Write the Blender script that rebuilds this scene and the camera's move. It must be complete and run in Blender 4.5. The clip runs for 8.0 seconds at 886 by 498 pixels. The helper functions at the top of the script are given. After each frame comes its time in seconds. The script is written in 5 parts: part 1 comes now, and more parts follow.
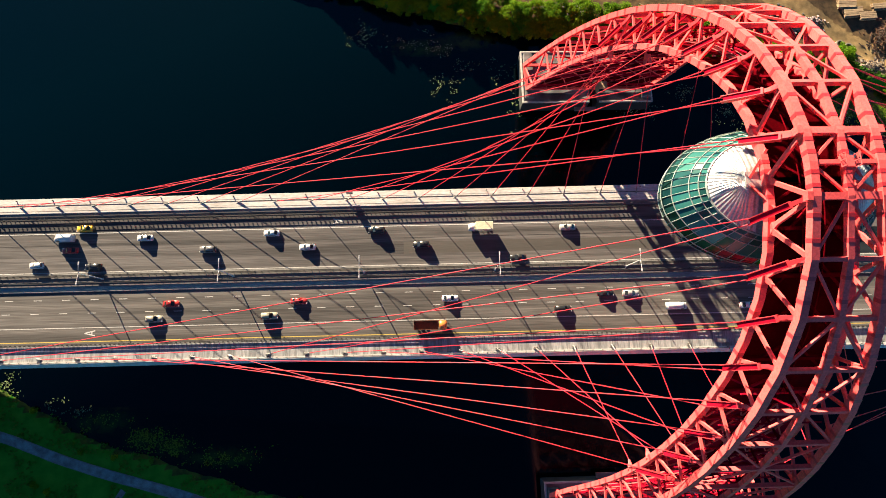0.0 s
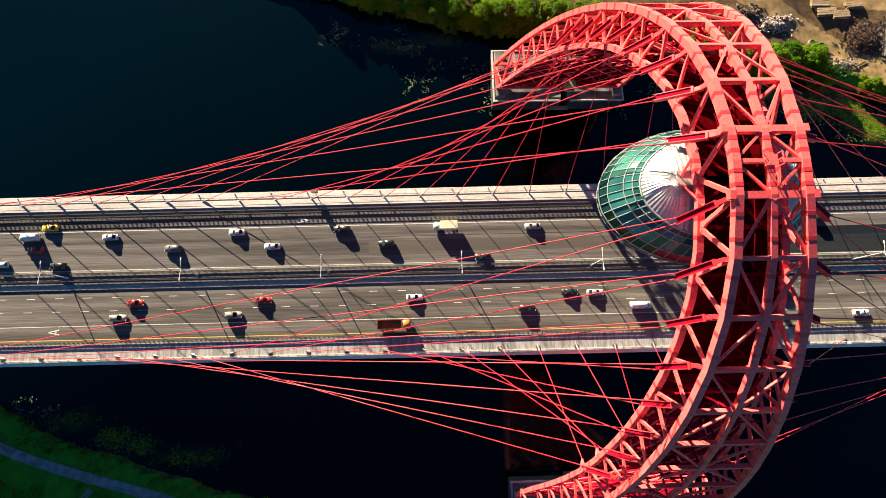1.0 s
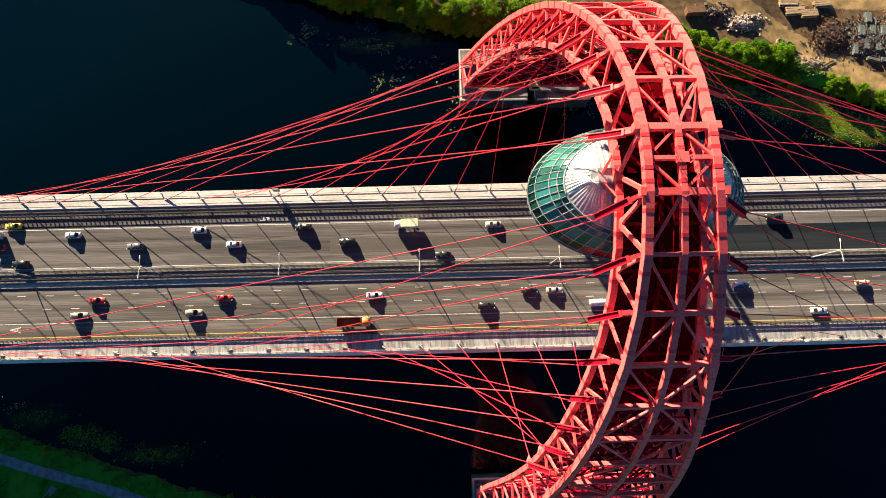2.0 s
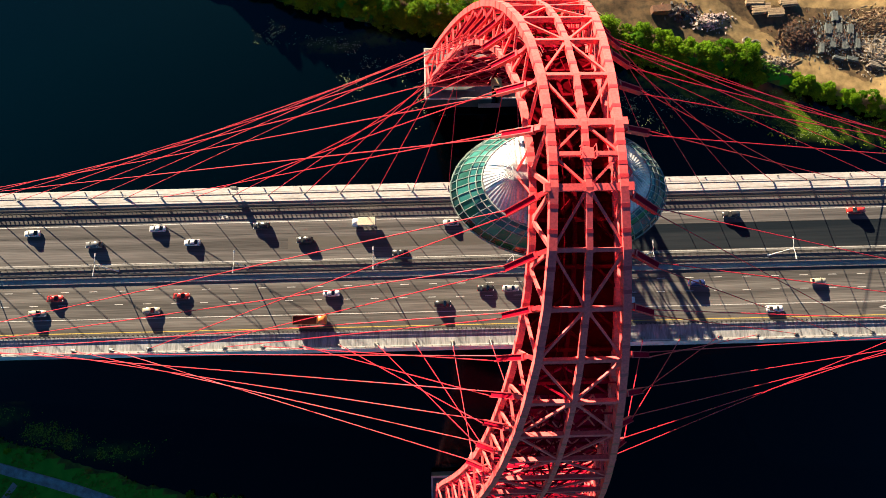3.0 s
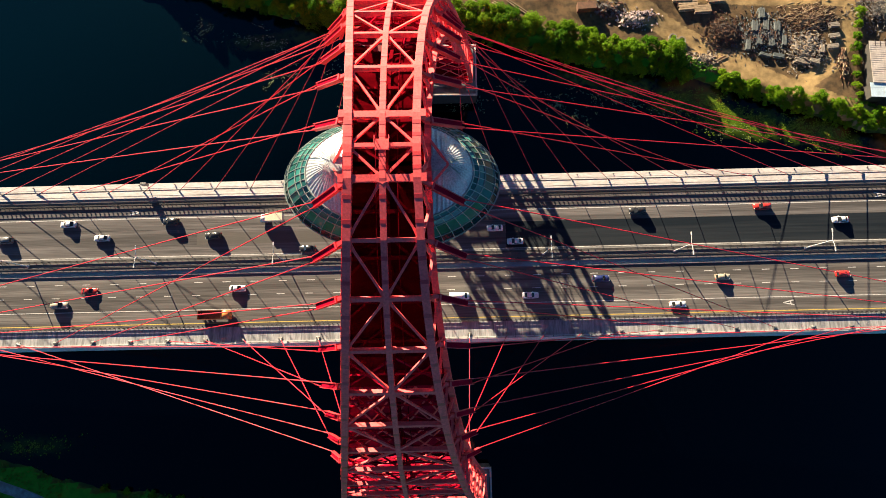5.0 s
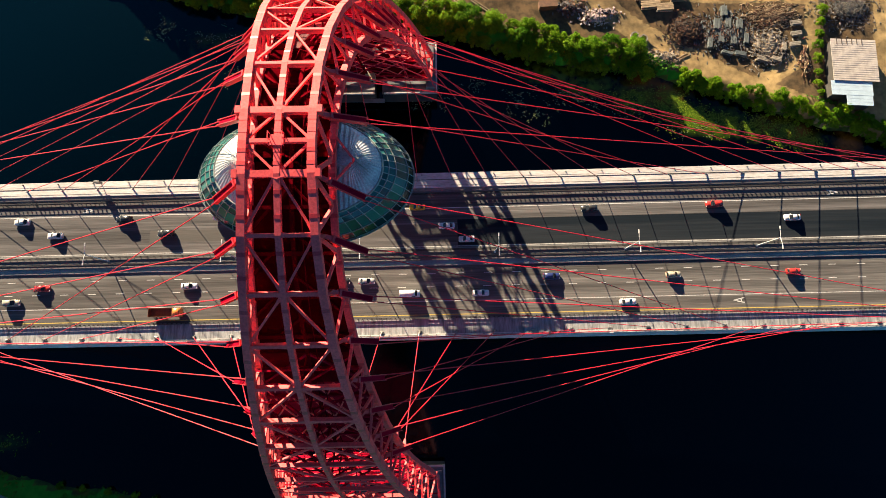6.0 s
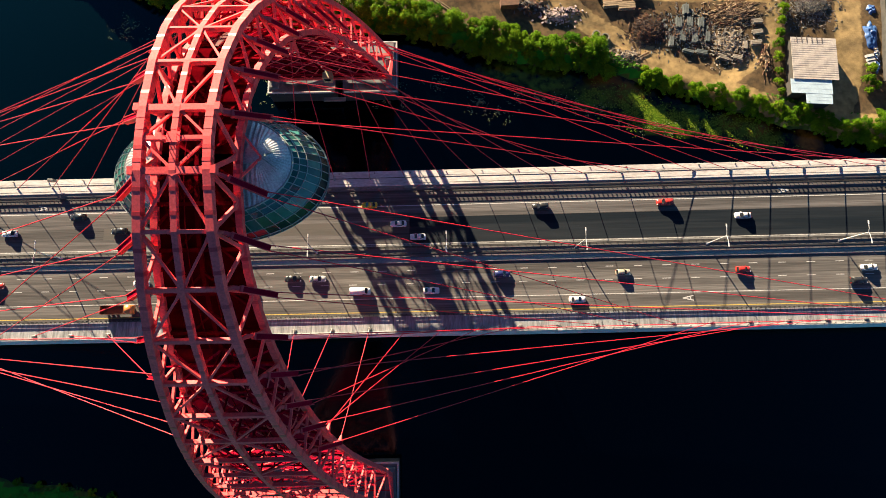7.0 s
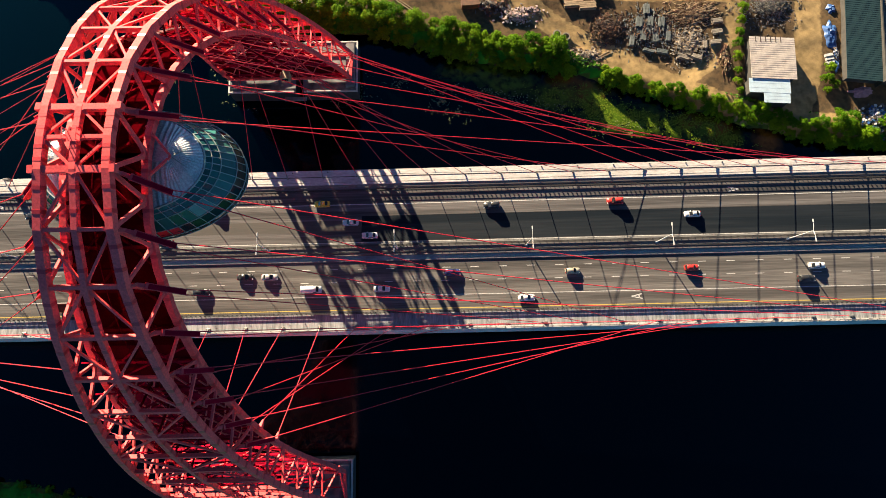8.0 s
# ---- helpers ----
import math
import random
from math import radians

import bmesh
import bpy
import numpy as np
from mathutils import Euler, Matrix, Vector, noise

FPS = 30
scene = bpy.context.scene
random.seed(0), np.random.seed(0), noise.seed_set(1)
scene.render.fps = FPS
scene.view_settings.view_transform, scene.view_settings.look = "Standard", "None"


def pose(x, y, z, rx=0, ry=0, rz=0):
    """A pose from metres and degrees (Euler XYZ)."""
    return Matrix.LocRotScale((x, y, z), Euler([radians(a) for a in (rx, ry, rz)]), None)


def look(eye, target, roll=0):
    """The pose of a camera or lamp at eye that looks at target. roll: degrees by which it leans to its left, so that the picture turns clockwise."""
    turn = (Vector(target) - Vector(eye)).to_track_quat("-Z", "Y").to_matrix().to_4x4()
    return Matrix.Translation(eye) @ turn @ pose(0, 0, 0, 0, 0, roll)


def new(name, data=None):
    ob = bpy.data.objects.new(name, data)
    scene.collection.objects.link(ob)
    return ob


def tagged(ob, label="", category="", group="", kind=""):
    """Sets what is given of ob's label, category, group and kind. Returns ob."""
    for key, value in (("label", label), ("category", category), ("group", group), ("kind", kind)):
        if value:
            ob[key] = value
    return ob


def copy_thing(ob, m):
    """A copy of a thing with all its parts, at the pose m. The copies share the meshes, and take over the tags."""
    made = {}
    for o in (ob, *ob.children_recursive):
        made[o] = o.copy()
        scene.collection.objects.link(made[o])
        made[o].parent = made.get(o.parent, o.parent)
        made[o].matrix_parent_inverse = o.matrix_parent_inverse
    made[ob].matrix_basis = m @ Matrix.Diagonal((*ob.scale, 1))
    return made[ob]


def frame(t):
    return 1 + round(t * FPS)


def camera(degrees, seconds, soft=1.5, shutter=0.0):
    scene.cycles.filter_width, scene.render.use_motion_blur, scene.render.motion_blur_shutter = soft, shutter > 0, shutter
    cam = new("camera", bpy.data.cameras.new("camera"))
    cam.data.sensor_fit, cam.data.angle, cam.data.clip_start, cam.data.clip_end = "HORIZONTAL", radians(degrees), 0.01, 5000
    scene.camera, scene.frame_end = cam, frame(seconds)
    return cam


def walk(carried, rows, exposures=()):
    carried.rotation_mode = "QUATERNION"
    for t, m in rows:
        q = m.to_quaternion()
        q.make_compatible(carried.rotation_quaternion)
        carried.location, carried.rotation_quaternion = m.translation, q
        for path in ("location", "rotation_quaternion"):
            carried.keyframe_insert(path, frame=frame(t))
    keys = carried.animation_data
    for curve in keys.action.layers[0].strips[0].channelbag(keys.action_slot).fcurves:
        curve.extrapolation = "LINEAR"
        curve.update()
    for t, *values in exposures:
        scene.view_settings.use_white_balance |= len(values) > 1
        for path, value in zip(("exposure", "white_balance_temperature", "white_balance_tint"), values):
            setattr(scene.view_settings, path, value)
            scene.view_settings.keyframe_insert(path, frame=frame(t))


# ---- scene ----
# camera and its flight: x along the bridge, y across it, z up (water at z = 5)
cam = camera(80.26, 8.0, soft=0.8)
PATH = [
    (0, pose(-55.03, -22.62, 175.07, 11.185, -1.373, -1.346)),
    (0.5, pose(-50.16, -22.70, 175.07, 11.131, -1.363, -1.364)),
    (1, pose(-44.97, -22.85, 175.20, 11.096, -1.327, -1.349)),
    (1.5, pose(-39.47, -23.23, 175.50, 11.070, -1.304, -1.324)),
    (2, pose(-33.70, -23.70, 175.97, 11.070, -1.272, -1.332)),
    (3.5, pose(-14.62, -25.12, 176.80, 11.107, -1.054, -1.308)),
    (4, pose(-7.83, -25.65, 177.23, 11.117, -0.966, -1.292)),
    (4.5, pose(-0.85, -26.20, 177.41, 11.135, -0.894, -1.253)),
    (6, pose(20.40, -27.60, 177.64, 11.109, -0.659, -1.196)),
    (6.5, pose(27.58, -28.06, 177.96, 11.072, -0.567, -1.170)),
    (7, pose(34.65, -28.40, 178.22, 11.037, -0.512, -1.144)),
    (7.5, pose(41.71, -28.69, 178.59, 11.017, -0.462, -1.146)),
    (8, pose(48.82, -29.16, 179.22, 10.996, -0.411, -1.150)),
]
walk(cam, PATH)

# ---- world, sun ----
SUN_EL, SUN_AZ = radians(14.0), math.atan2(0.885, -0.465)
sun_dir = Vector((math.cos(SUN_AZ) * math.cos(SUN_EL), math.sin(SUN_AZ) * math.cos(SUN_EL), math.sin(SUN_EL)))
world = bpy.data.worlds.new("world")
scene.world = world
world.use_nodes = True
wn = world.node_tree.nodes
sky = wn.new("ShaderNodeTexSky")
sky.sky_type = "NISHITA"
sky.sun_disc = False
sky.air_density, sky.dust_density, sky.ozone_density = 0.36, 0.0, 1.5
sky.sun_elevation = SUN_EL
sky.sun_rotation = math.pi / 2 - SUN_AZ
wn["Background"].inputs["Strength"].default_value = 0.05
tone = wn.new("ShaderNodeVectorMath")          # clear evening sky, a little deeper than the model's
tone.operation = "MULTIPLY"
tone.inputs[1].default_value = (0.32, 0.64, 0.77)
world.node_tree.links.new(sky.outputs[0], tone.inputs[0])
world.node_tree.links.new(tone.outputs[0], wn["Background"].inputs["Color"])
sun = new("sun", bpy.data.lights.new("sun", "SUN"))
sun.data.energy = 5.0
sun.data.angle = radians(0.5)
sun.data.color = (1.0, 0.8, 0.54)
sun.matrix_world = look(sun_dir * 300, (0, 0, 0))
scene.view_settings.exposure = 2.4


# ---- materials ----
def material(name, base, second=None, scale=1.0, rough=0.6, metal=0.0, bump=0.0, grain=20.0, stretch=(1, 1, 1),
             spread=0.0, spec=0.5, contrast=(0.35, 0.7), grit=(0.82, 1.12)):
    """Base colour with stains of a second colour, fine grain and relief; spread varies it object by object."""
    m = bpy.data.materials.new(name)
    m.use_nodes = True
    nt = m.node_tree
    n, l = nt.nodes, nt.links
    b = n["Principled BSDF"]
    b.inputs["Roughness"].default_value = rough
    b.inputs["Metallic"].default_value = metal
    b.inputs["Specular IOR Level"].default_value = spec
    geo = n.new("ShaderNodeNewGeometry")
    mp = n.new("ShaderNodeMapping")
    mp.inputs["Scale"].default_value = stretch
    l.new(geo.outputs["Position"], mp.inputs["Vector"])
    second = second or tuple(c * 0.8 for c in base)
    big = n.new("ShaderNodeTexNoise")
    big.inputs["Scale"].default_value = scale
    big.inputs["Detail"].default_value = 5
    l.new(mp.outputs[0], big.inputs["Vector"])
    ramp = n.new("ShaderNodeMapRange")
    ramp.inputs["From Min"].default_value, ramp.inputs["From Max"].default_value = contrast
    l.new(big.outputs["Fac"], ramp.inputs["Value"])
    mix = n.new("ShaderNodeMix")
    mix.data_type = "RGBA"
    mix.inputs["A"].default_value = (*base, 1)
    mix.inputs["B"].default_value = (*second, 1)
    l.new(ramp.outputs[0], mix.inputs["Factor"])
    fine = n.new("ShaderNodeTexNoise")
    fine.inputs["Scale"].default_value = grain
    fine.inputs["Detail"].default_value = 3
    l.new(mp.outputs[0], fine.inputs["Vector"])
    amount = n.new("ShaderNodeMapRange")
    amount.inputs["From Min"].default_value, amount.inputs["From Max"].default_value = 0.3, 0.7
    amount.inputs["To Min"].default_value, amount.inputs["To Max"].default_value = grit
    l.new(fine.outputs["Fac"], amount.inputs["Value"])
    out = amount.outputs[0]
    if spread:
        info = n.new("ShaderNodeObjectInfo")
        var = n.new("ShaderNodeMapRange")
        var.inputs["To Min"].default_value, var.inputs["To Max"].default_value = 1 - spread, 1 + spread
        l.new(info.outputs["Random"], var.inputs["Value"])
        mul = n.new("ShaderNodeMath")
        mul.operation = "MULTIPLY"
        l.new(out, mul.inputs[0])
        l.new(var.outputs[0], mul.inputs[1])
        out = mul.outputs[0]
    tint = n.new("ShaderNodeVectorMath")
    tint.operation = "SCALE"
    l.new(mix.outputs["Result"], tint.inputs[0])
    l.new(out, tint.inputs["Scale"])
    l.new(tint.outputs[0], b.inputs["Base Color"])
    if bump:
        bp = n.new("ShaderNodeBump")
        bp.inputs["Strength"].default_value = bump
        bp.inputs["Distance"].default_value = 0.1
        l.new(fine.outputs["Fac"], bp.inputs["Height"])
        l.new(bp.outputs[0], b.inputs["Normal"])
    return m


RED = material("red_paint", (0.87, 0.116, 0.116), (0.78, 0.094, 0.097), 0.35, 0.74, grain=3, spec=0.08, spread=0.06)
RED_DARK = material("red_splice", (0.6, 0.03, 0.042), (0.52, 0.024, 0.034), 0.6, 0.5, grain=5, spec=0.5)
# two darker copies of the red paint, holding shade for inner members
RED_SHADED = material("shaded_red_paint", (0.38, 0.006, 0.026), (0.27, 0.004, 0.018), 0.5, 0.7, grain=4, spec=0.0, spread=0.08)
RED_UNLIT = material("unlit_red_paint", (0.12, 0.002, 0.006), (0.08, 0.0015, 0.004), 0.5, 0.7, grain=4, spec=0.0, spread=0.1)
RED_CABLE = material("red_sheath", (0.58, 0.018, 0.04), (0.48, 0.015, 0.032), 0.5, 0.5, grain=4, spec=0.25)
ASPHALT = material("asphalt", (0.13, 0.123, 0.122), (0.055, 0.053, 0.053), 0.3, 0.9, grain=3, stretch=(0.02, 1.7, 1), bump=0.05, contrast=(0.38, 0.62), spec=0.3, grit=(0.6, 1.25))
ASPHALT_PALE = material("dry_pale_asphalt", (0.144, 0.136, 0.129), (0.065, 0.062, 0.06), 0.3, 0.9, grain=3, stretch=(0.02, 1.7, 1), bump=0.05, contrast=(0.38, 0.62), spec=0.3, grit=(0.6, 1.25))
CONCRETE = material("concrete", (0.21, 0.21, 0.21), (0.13, 0.13, 0.13), 0.3, 0.8, grain=4, bump=0.15)
# pier sides: the shade of the south face is put into this colour
PIER_SHADED = material("shaded_concrete", (0.03, 0.032, 0.032), (0.015, 0.017, 0.018), 0.3, 0.8, grain=4, bump=0.15)
PALE = material("pale_fairing", (0.55, 0.53, 0.51), (0.4, 0.385, 0.37), 0.4, 0.6, grain=3, stretch=(0.25, 1, 1), grit=(0.72, 1.12))
WALK = material("walkway", (0.31, 0.32, 0.33), (0.15, 0.158, 0.165), 0.6, 0.7, grain=3, stretch=(2.4, 0.2, 1), grit=(0.65, 1.2), contrast=(0.4, 0.66))
DARKWALK = material("service_walkway", (0.125, 0.12, 0.12), (0.085, 0.083, 0.083), 0.6, 0.8, grain=5, stretch=(0.3, 1, 1))
STEEL = material("galvanised_steel", (0.24, 0.24, 0.235), (0.16, 0.145, 0.13), 0.8, 0.5, 0.6, grain=8)
RAILDARK = material("dark_rail_steel", (0.05, 0.049, 0.048), (0.032, 0.03, 0.028), 0.8, 0.55, 0.3, grain=8)
WHITEPAINT = material("road_paint", (0.58, 0.58, 0.57), (0.4, 0.4, 0.39), 1.2, 0.7, grain=7)
YELLOWPAINT = material("yellow_road_paint", (0.56, 0.4, 0.08), (0.4, 0.3, 0.08), 1.2, 0.7, grain=7)
LAMPWHITE = material("lamp_paint", (0.6, 0.6, 0.6), (0.48, 0.48, 0.47), 1, 0.4, grain=6)
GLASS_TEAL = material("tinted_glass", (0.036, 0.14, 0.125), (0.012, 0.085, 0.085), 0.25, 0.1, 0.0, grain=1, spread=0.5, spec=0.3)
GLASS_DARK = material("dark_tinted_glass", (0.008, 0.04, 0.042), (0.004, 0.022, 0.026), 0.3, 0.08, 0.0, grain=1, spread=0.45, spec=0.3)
FRAMEGREY = material("pale_frame", (0.26, 0.32, 0.3), (0.18, 0.23, 0.22), 1, 0.45, grain=5)
ROOFMETAL = material("ribbed_roof_metal", (0.5, 0.51, 0.51), (0.36, 0.37, 0.38), 0.6, 0.4, 0.45, grain=4, grit=(0.7, 1.15))


# ---- building helpers ----
def part(name, bm, mat, parent=None, label=""):
    me = bpy.data.meshes.new(name)
    bm.to_mesh(me)
    bm.free()
    me.materials.append(mat)
    ob = new(name, me)
    if parent:
        ob.parent = parent
    if label:
        ob["label"] = label
    return ob


def again(name, source, parent, m=None):
    """Another object on the mesh of source."""
    ob = new(name, source.data)
    ob.parent = parent
    if m is not None:
        ob.matrix_basis = m
    return ob


def thing(name, label, category, group="", m=None):
    ob = new(name)
    ob.empty_display_size = 0.5
    if m is not None:
        ob.matrix_basis = m
    return tagged(ob, label, category, group)


def quads(bm, rings, closed=True, caps=True):
    """Skin of rings of points, each with the same count."""
    vs = [[bm.verts.new(p) for p in r] for r in rings]
    k = len(vs[0])
    for a, b in zip(vs, vs[1:]):
        for i in range(k if closed else k - 1):
            bm.faces.new((a[i], a[(i + 1) % k], b[(i + 1) % k], b[i]))
    if caps and closed:
        bm.faces.new(vs[0][::-1])
        bm.faces.new(vs[-1])
    return vs


def box(bm, lo, hi, m=None):
    x0, y0, z0 = lo
    x1, y1, z1 = hi
    r = [[(x0, y0, z), (x1, y0, z), (x1, y1, z), (x0, y1, z)] for z in (z0, z1)]
    if m is not None:
        r = [[m @ Vector(p) for p in q] for q in r]
    quads(bm, r)


def section(p, side, up, w, h):
    return [p - side * w - up * h, p + side * w - up * h, p + side * w + up * h, p - side * w + up * h]


def bar(bm, p, q, w, h, up=(0, 0, 1), flare=0.0):
    """A box bar from p to q, w wide and h high; flare widens its ends, as gussets do."""
    p, q = Vector(p), Vector(q)
    d = (q - p).normalized()
    up = Vector(up)
    side = d.cross(up)
    if side.length < 1e-4:
        side = d.cross(Vector((1, 0, 0)))
    side.normalize()
    up = side.cross(d).normalized()
    n = (q - p).length
    if flare:
        f = min(1.9, n * 0.2)
        stations = [(0, w * (1 + flare)), (f * 0.35, w * (1 + flare * 0.45)), (f, w), (n - f, w), (n - f * 0.35, w * (1 + flare * 0.45)), (n, w * (1 + flare))]
    else:
        stations = [(0, w), (n, w)]
    quads(bm, [section(p + d * s, side, up, ww / 2, h / 2) for s, ww in stations])


def tube(bm, pts, r, sides=8):
    pts = [Vector(p) for p in pts]
    rings = []
    for i, p in enumerate(pts):
        d = (pts[min(i + 1, len(pts) - 1)] - pts[max(i - 1, 0)]).normalized()
        a = d.cross(Vector((0, 0, 1)))
        if a.length < 1e-3:
            a = d.cross(Vector((0, 1, 0)))
        a.normalize()
        b = d.cross(a)
        rr = r[i] if isinstance(r, (list, tuple)) else r
        rings.append([p + (a * math.cos(t) + b * math.sin(t)) * rr for t in (2 * math.pi * k / sides for k in range(sides))])
    quads(bm, rings)


# the deck climbs slightly along x
SLOPE = 0.0299


def dz(x, h=0.0):
    return 30.0 + SLOPE * x + h


def on_deck(x, y, h=0.0, rz=0.0):
    return Matrix.Translation((x, y, dz(x, h))) @ Matrix.Rotation(-math.atan(SLOPE), 4, "Y") @ Matrix.Rotation(rz, 4, "Z")


# ---- ground, water ----
WATER = 5.0
NORTH = [(-2600, 190), (-400, 190), (-200, 140), (-110, 112), (-61, 97), (-21, 87), (23, 84), (47, 77), (76, 70), (98, 67), (122, 59), (149, 49.6), (175, 42), (207, 36), (260, 30), (400, 29), (2600, 120)]
SOUTH = [(-2600, -60), (-420, -18), (-230, -20), (-188, -28), (-160, -44), (-134, -52), (-103, -62), (-75, -66), (-45, -74), (0, -88), (120, -115), (400, -140), (2600, -400)]


def along(line, x):
    for (x0, y0), (x1, y1) in zip(line, line[1:]):
        if x <= x1:
            return y0 + (y1 - y0) * (x - x0) / (x1 - x0)
    return line[-1][1]


def ease(v):
    v = min(1.0, max(0.0, v))
    return v * v * (3 - 2 * v)


def ground_z(x, y):
    wob = 1.6 * noise.noise((x * 0.11, y * 0.11, 3.0)) + 0.8 * noise.noise((x * 0.4, y * 0.4, 5.0))
    dn = y - along(NORTH, x) + wob
    ds = along(SOUTH, x) - y + wob
    if dn > ds:
        return 3.6 + (5.6 - 1.8 * ease((x - 78) / 20) * (1 - ease((x - 132) / 16))) * ease((dn + 1.2) / 7.0) + 2.2 * ease((dn - 8) / 40) + 0.35 * noise.noise((x * 0.2, y * 0.2, 1.0)) * ease(dn / 4)
    return 3.6 + 2.6 * ease((ds + 1.5) / 6.0) + 1.2 * ease((ds - 6) / 30) + 0.25 * noise.noise((x * 0.2, y * 0.2, 1.0)) * ease(ds / 4)


# dirt tracks of the yard, as lines with a half width
TRACKS = [([(60, 108), (80, 95), (96, 83), (115, 72), (134, 61), (153, 52), (170, 46), (190, 45), (215, 47)], 4.2),
          ([(172, 46), (178, 56), (181, 66), (182, 78), (184, 95), (188, 125)], 4.4),
          ([(134, 62), (148, 70), (156, 82), (158, 95), (150, 112)], 2.6),
          ([(98, 100), (118, 98), (140, 97), (158, 95)], 3.0)]
FOOTPATH = [(-400, -60), (-260, -38), (-215, -38), (-184, -44), (-167, -51), (-150, -56.5), (-133, -61.2), (-118, -66), (-90, -78), (-40, -100), (60, -128), (400, -170)]


def near(line, x, y):
    best = 1e9
    for (x0, y0), (x1, y1) in zip(line, line[1:]):
        dx, dy = x1 - x0, y1 - y0
        t = min(1, max(0, ((x - x0) * dx + (y - y0) * dy) / (dx * dx + dy * dy)))
        best = min(best, math.hypot(x - x0 - t * dx, y - y0 - t * dy))
    return best


def ground_material():
    m = bpy.data.materials.new("ground_cover")
    m.use_nodes = True
    n, l = m.node_tree.nodes, m.node_tree.links
    b = n["Principled BSDF"]
    b.inputs["Roughness"].default_value = 0.95
    b.inputs["Specular IOR Level"].default_value = 0.15
    zone = n.new("ShaderNodeAttribute")
    zone.attribute_name = "zone"
    sep = n.new("ShaderNodeSeparateColor")
    l.new(zone.outputs["Color"], sep.inputs[0])
    geo = n.new("ShaderNodeNewGeometry")

    def noisy(scale, lo, hi, c0, c1):
        t = n.new("ShaderNodeTexNoise")
        t.inputs["Scale"].default_value = scale
        t.inputs["Detail"].default_value = 6
        l.new(geo.outputs["Position"], t.inputs["Vector"])
        r = n.new("ShaderNodeMapRange")
        r.inputs["From Min"].default_value, r.inputs["From Max"].default_value = lo, hi
        l.new(t.outputs["Fac"], r.inputs["Value"])
        x = n.new("ShaderNodeMix")
        x.data_type = "RGBA"
        x.inputs["A"].default_value, x.inputs["B"].default_value = (*c0, 1), (*c1, 1)
        l.new(r.outputs[0], x.inputs["Factor"])
        return x.outputs["Result"]

    grass = noisy(0.35, 0.35, 0.65, (0.01, 0.17, 0.01), (0.035, 0.23, 0.016))
    sand = noisy(0.42, 0.34, 0.68, (0.36, 0.255, 0.118), (0.19, 0.136, 0.066))
    soil = noisy(0.5, 0.35, 0.65, (0.14, 0.092, 0.047), (0.065, 0.048, 0.028))
    marsh = noisy(0.3, 0.4, 0.62, (0.07, 0.1, 0.015), (0.02, 0.04, 0.012))

    def blend(a, bb, fac, rough_edge=0.35):
        t = n.new("ShaderNodeTexNoise")
        t.inputs["Scale"].default_value = 0.7
        t.inputs["Detail"].default_value = 6
        l.new(geo.outputs["Position"], t.inputs["Vector"])
        s = n.new("ShaderNodeMath")
        s.operation = "MULTIPLY_ADD"
        l.new(t.outputs["Fac"], s.inputs[0])
        s.inputs[1].default_value = rough_edge * 2
        s.inputs[2].default_value = -rough_edge
        a2 = n.new("ShaderNodeMath")
        a2.operation = "ADD"
        l.new(s.outputs[0], a2.inputs[0])
        l.new(fac, a2.inputs[1])
        r = n.new("ShaderNodeMapRange")
        r.inputs["From Min"].default_value, r.inputs["From Max"].default_value = 0.4, 0.6
        l.new(a2.outputs[0], r.inputs["Value"])
        x = n.new("ShaderNodeMix")
        x.data_type = "RGBA"
        l.new(r.outputs[0], x.inputs["Factor"])
        l.new(a, x.inputs["A"])
        l.new(bb, x.inputs["B"])
        return x.outputs["Result"]

    c = blend(grass, soil, sep.outputs[0])
    c = blend(c, sand, sep.outputs[1], 0.3)
    c = blend(c, marsh, sep.outputs[2])
    l.new(c, b.inputs["Base Color"])
    bp = n.new("ShaderNodeBump")
    bp.inputs["Strength"].default_value = 0.25
    bp.inputs["Distance"].default_value = 0.4
    ft = n.new("ShaderNodeTexNoise")
    ft.inputs["Scale"].default_value = 3.0
    ft.inputs["Detail"].default_value = 6
    l.new(geo.outputs["Position"], ft.inputs["Vector"])
    l.new(ft.outputs["Fac"], bp.inputs["Height"])
    l.new(bp.outputs[0], b.inputs["Normal"])
    return m


def lines(lo, hi, step, far):
    a = [lo + step * i for i in range(int((hi - lo) / step) + 1)]
    out, s = [], step
    while a[-1] + s < far:
        s *= 1.35
        a.append(a[-1] + s)
    s = step
    while a[0] - s > -far:
        s *= 1.35
        out.append((out[-1] if out else a[0]) - s)
    return out[::-1] + a


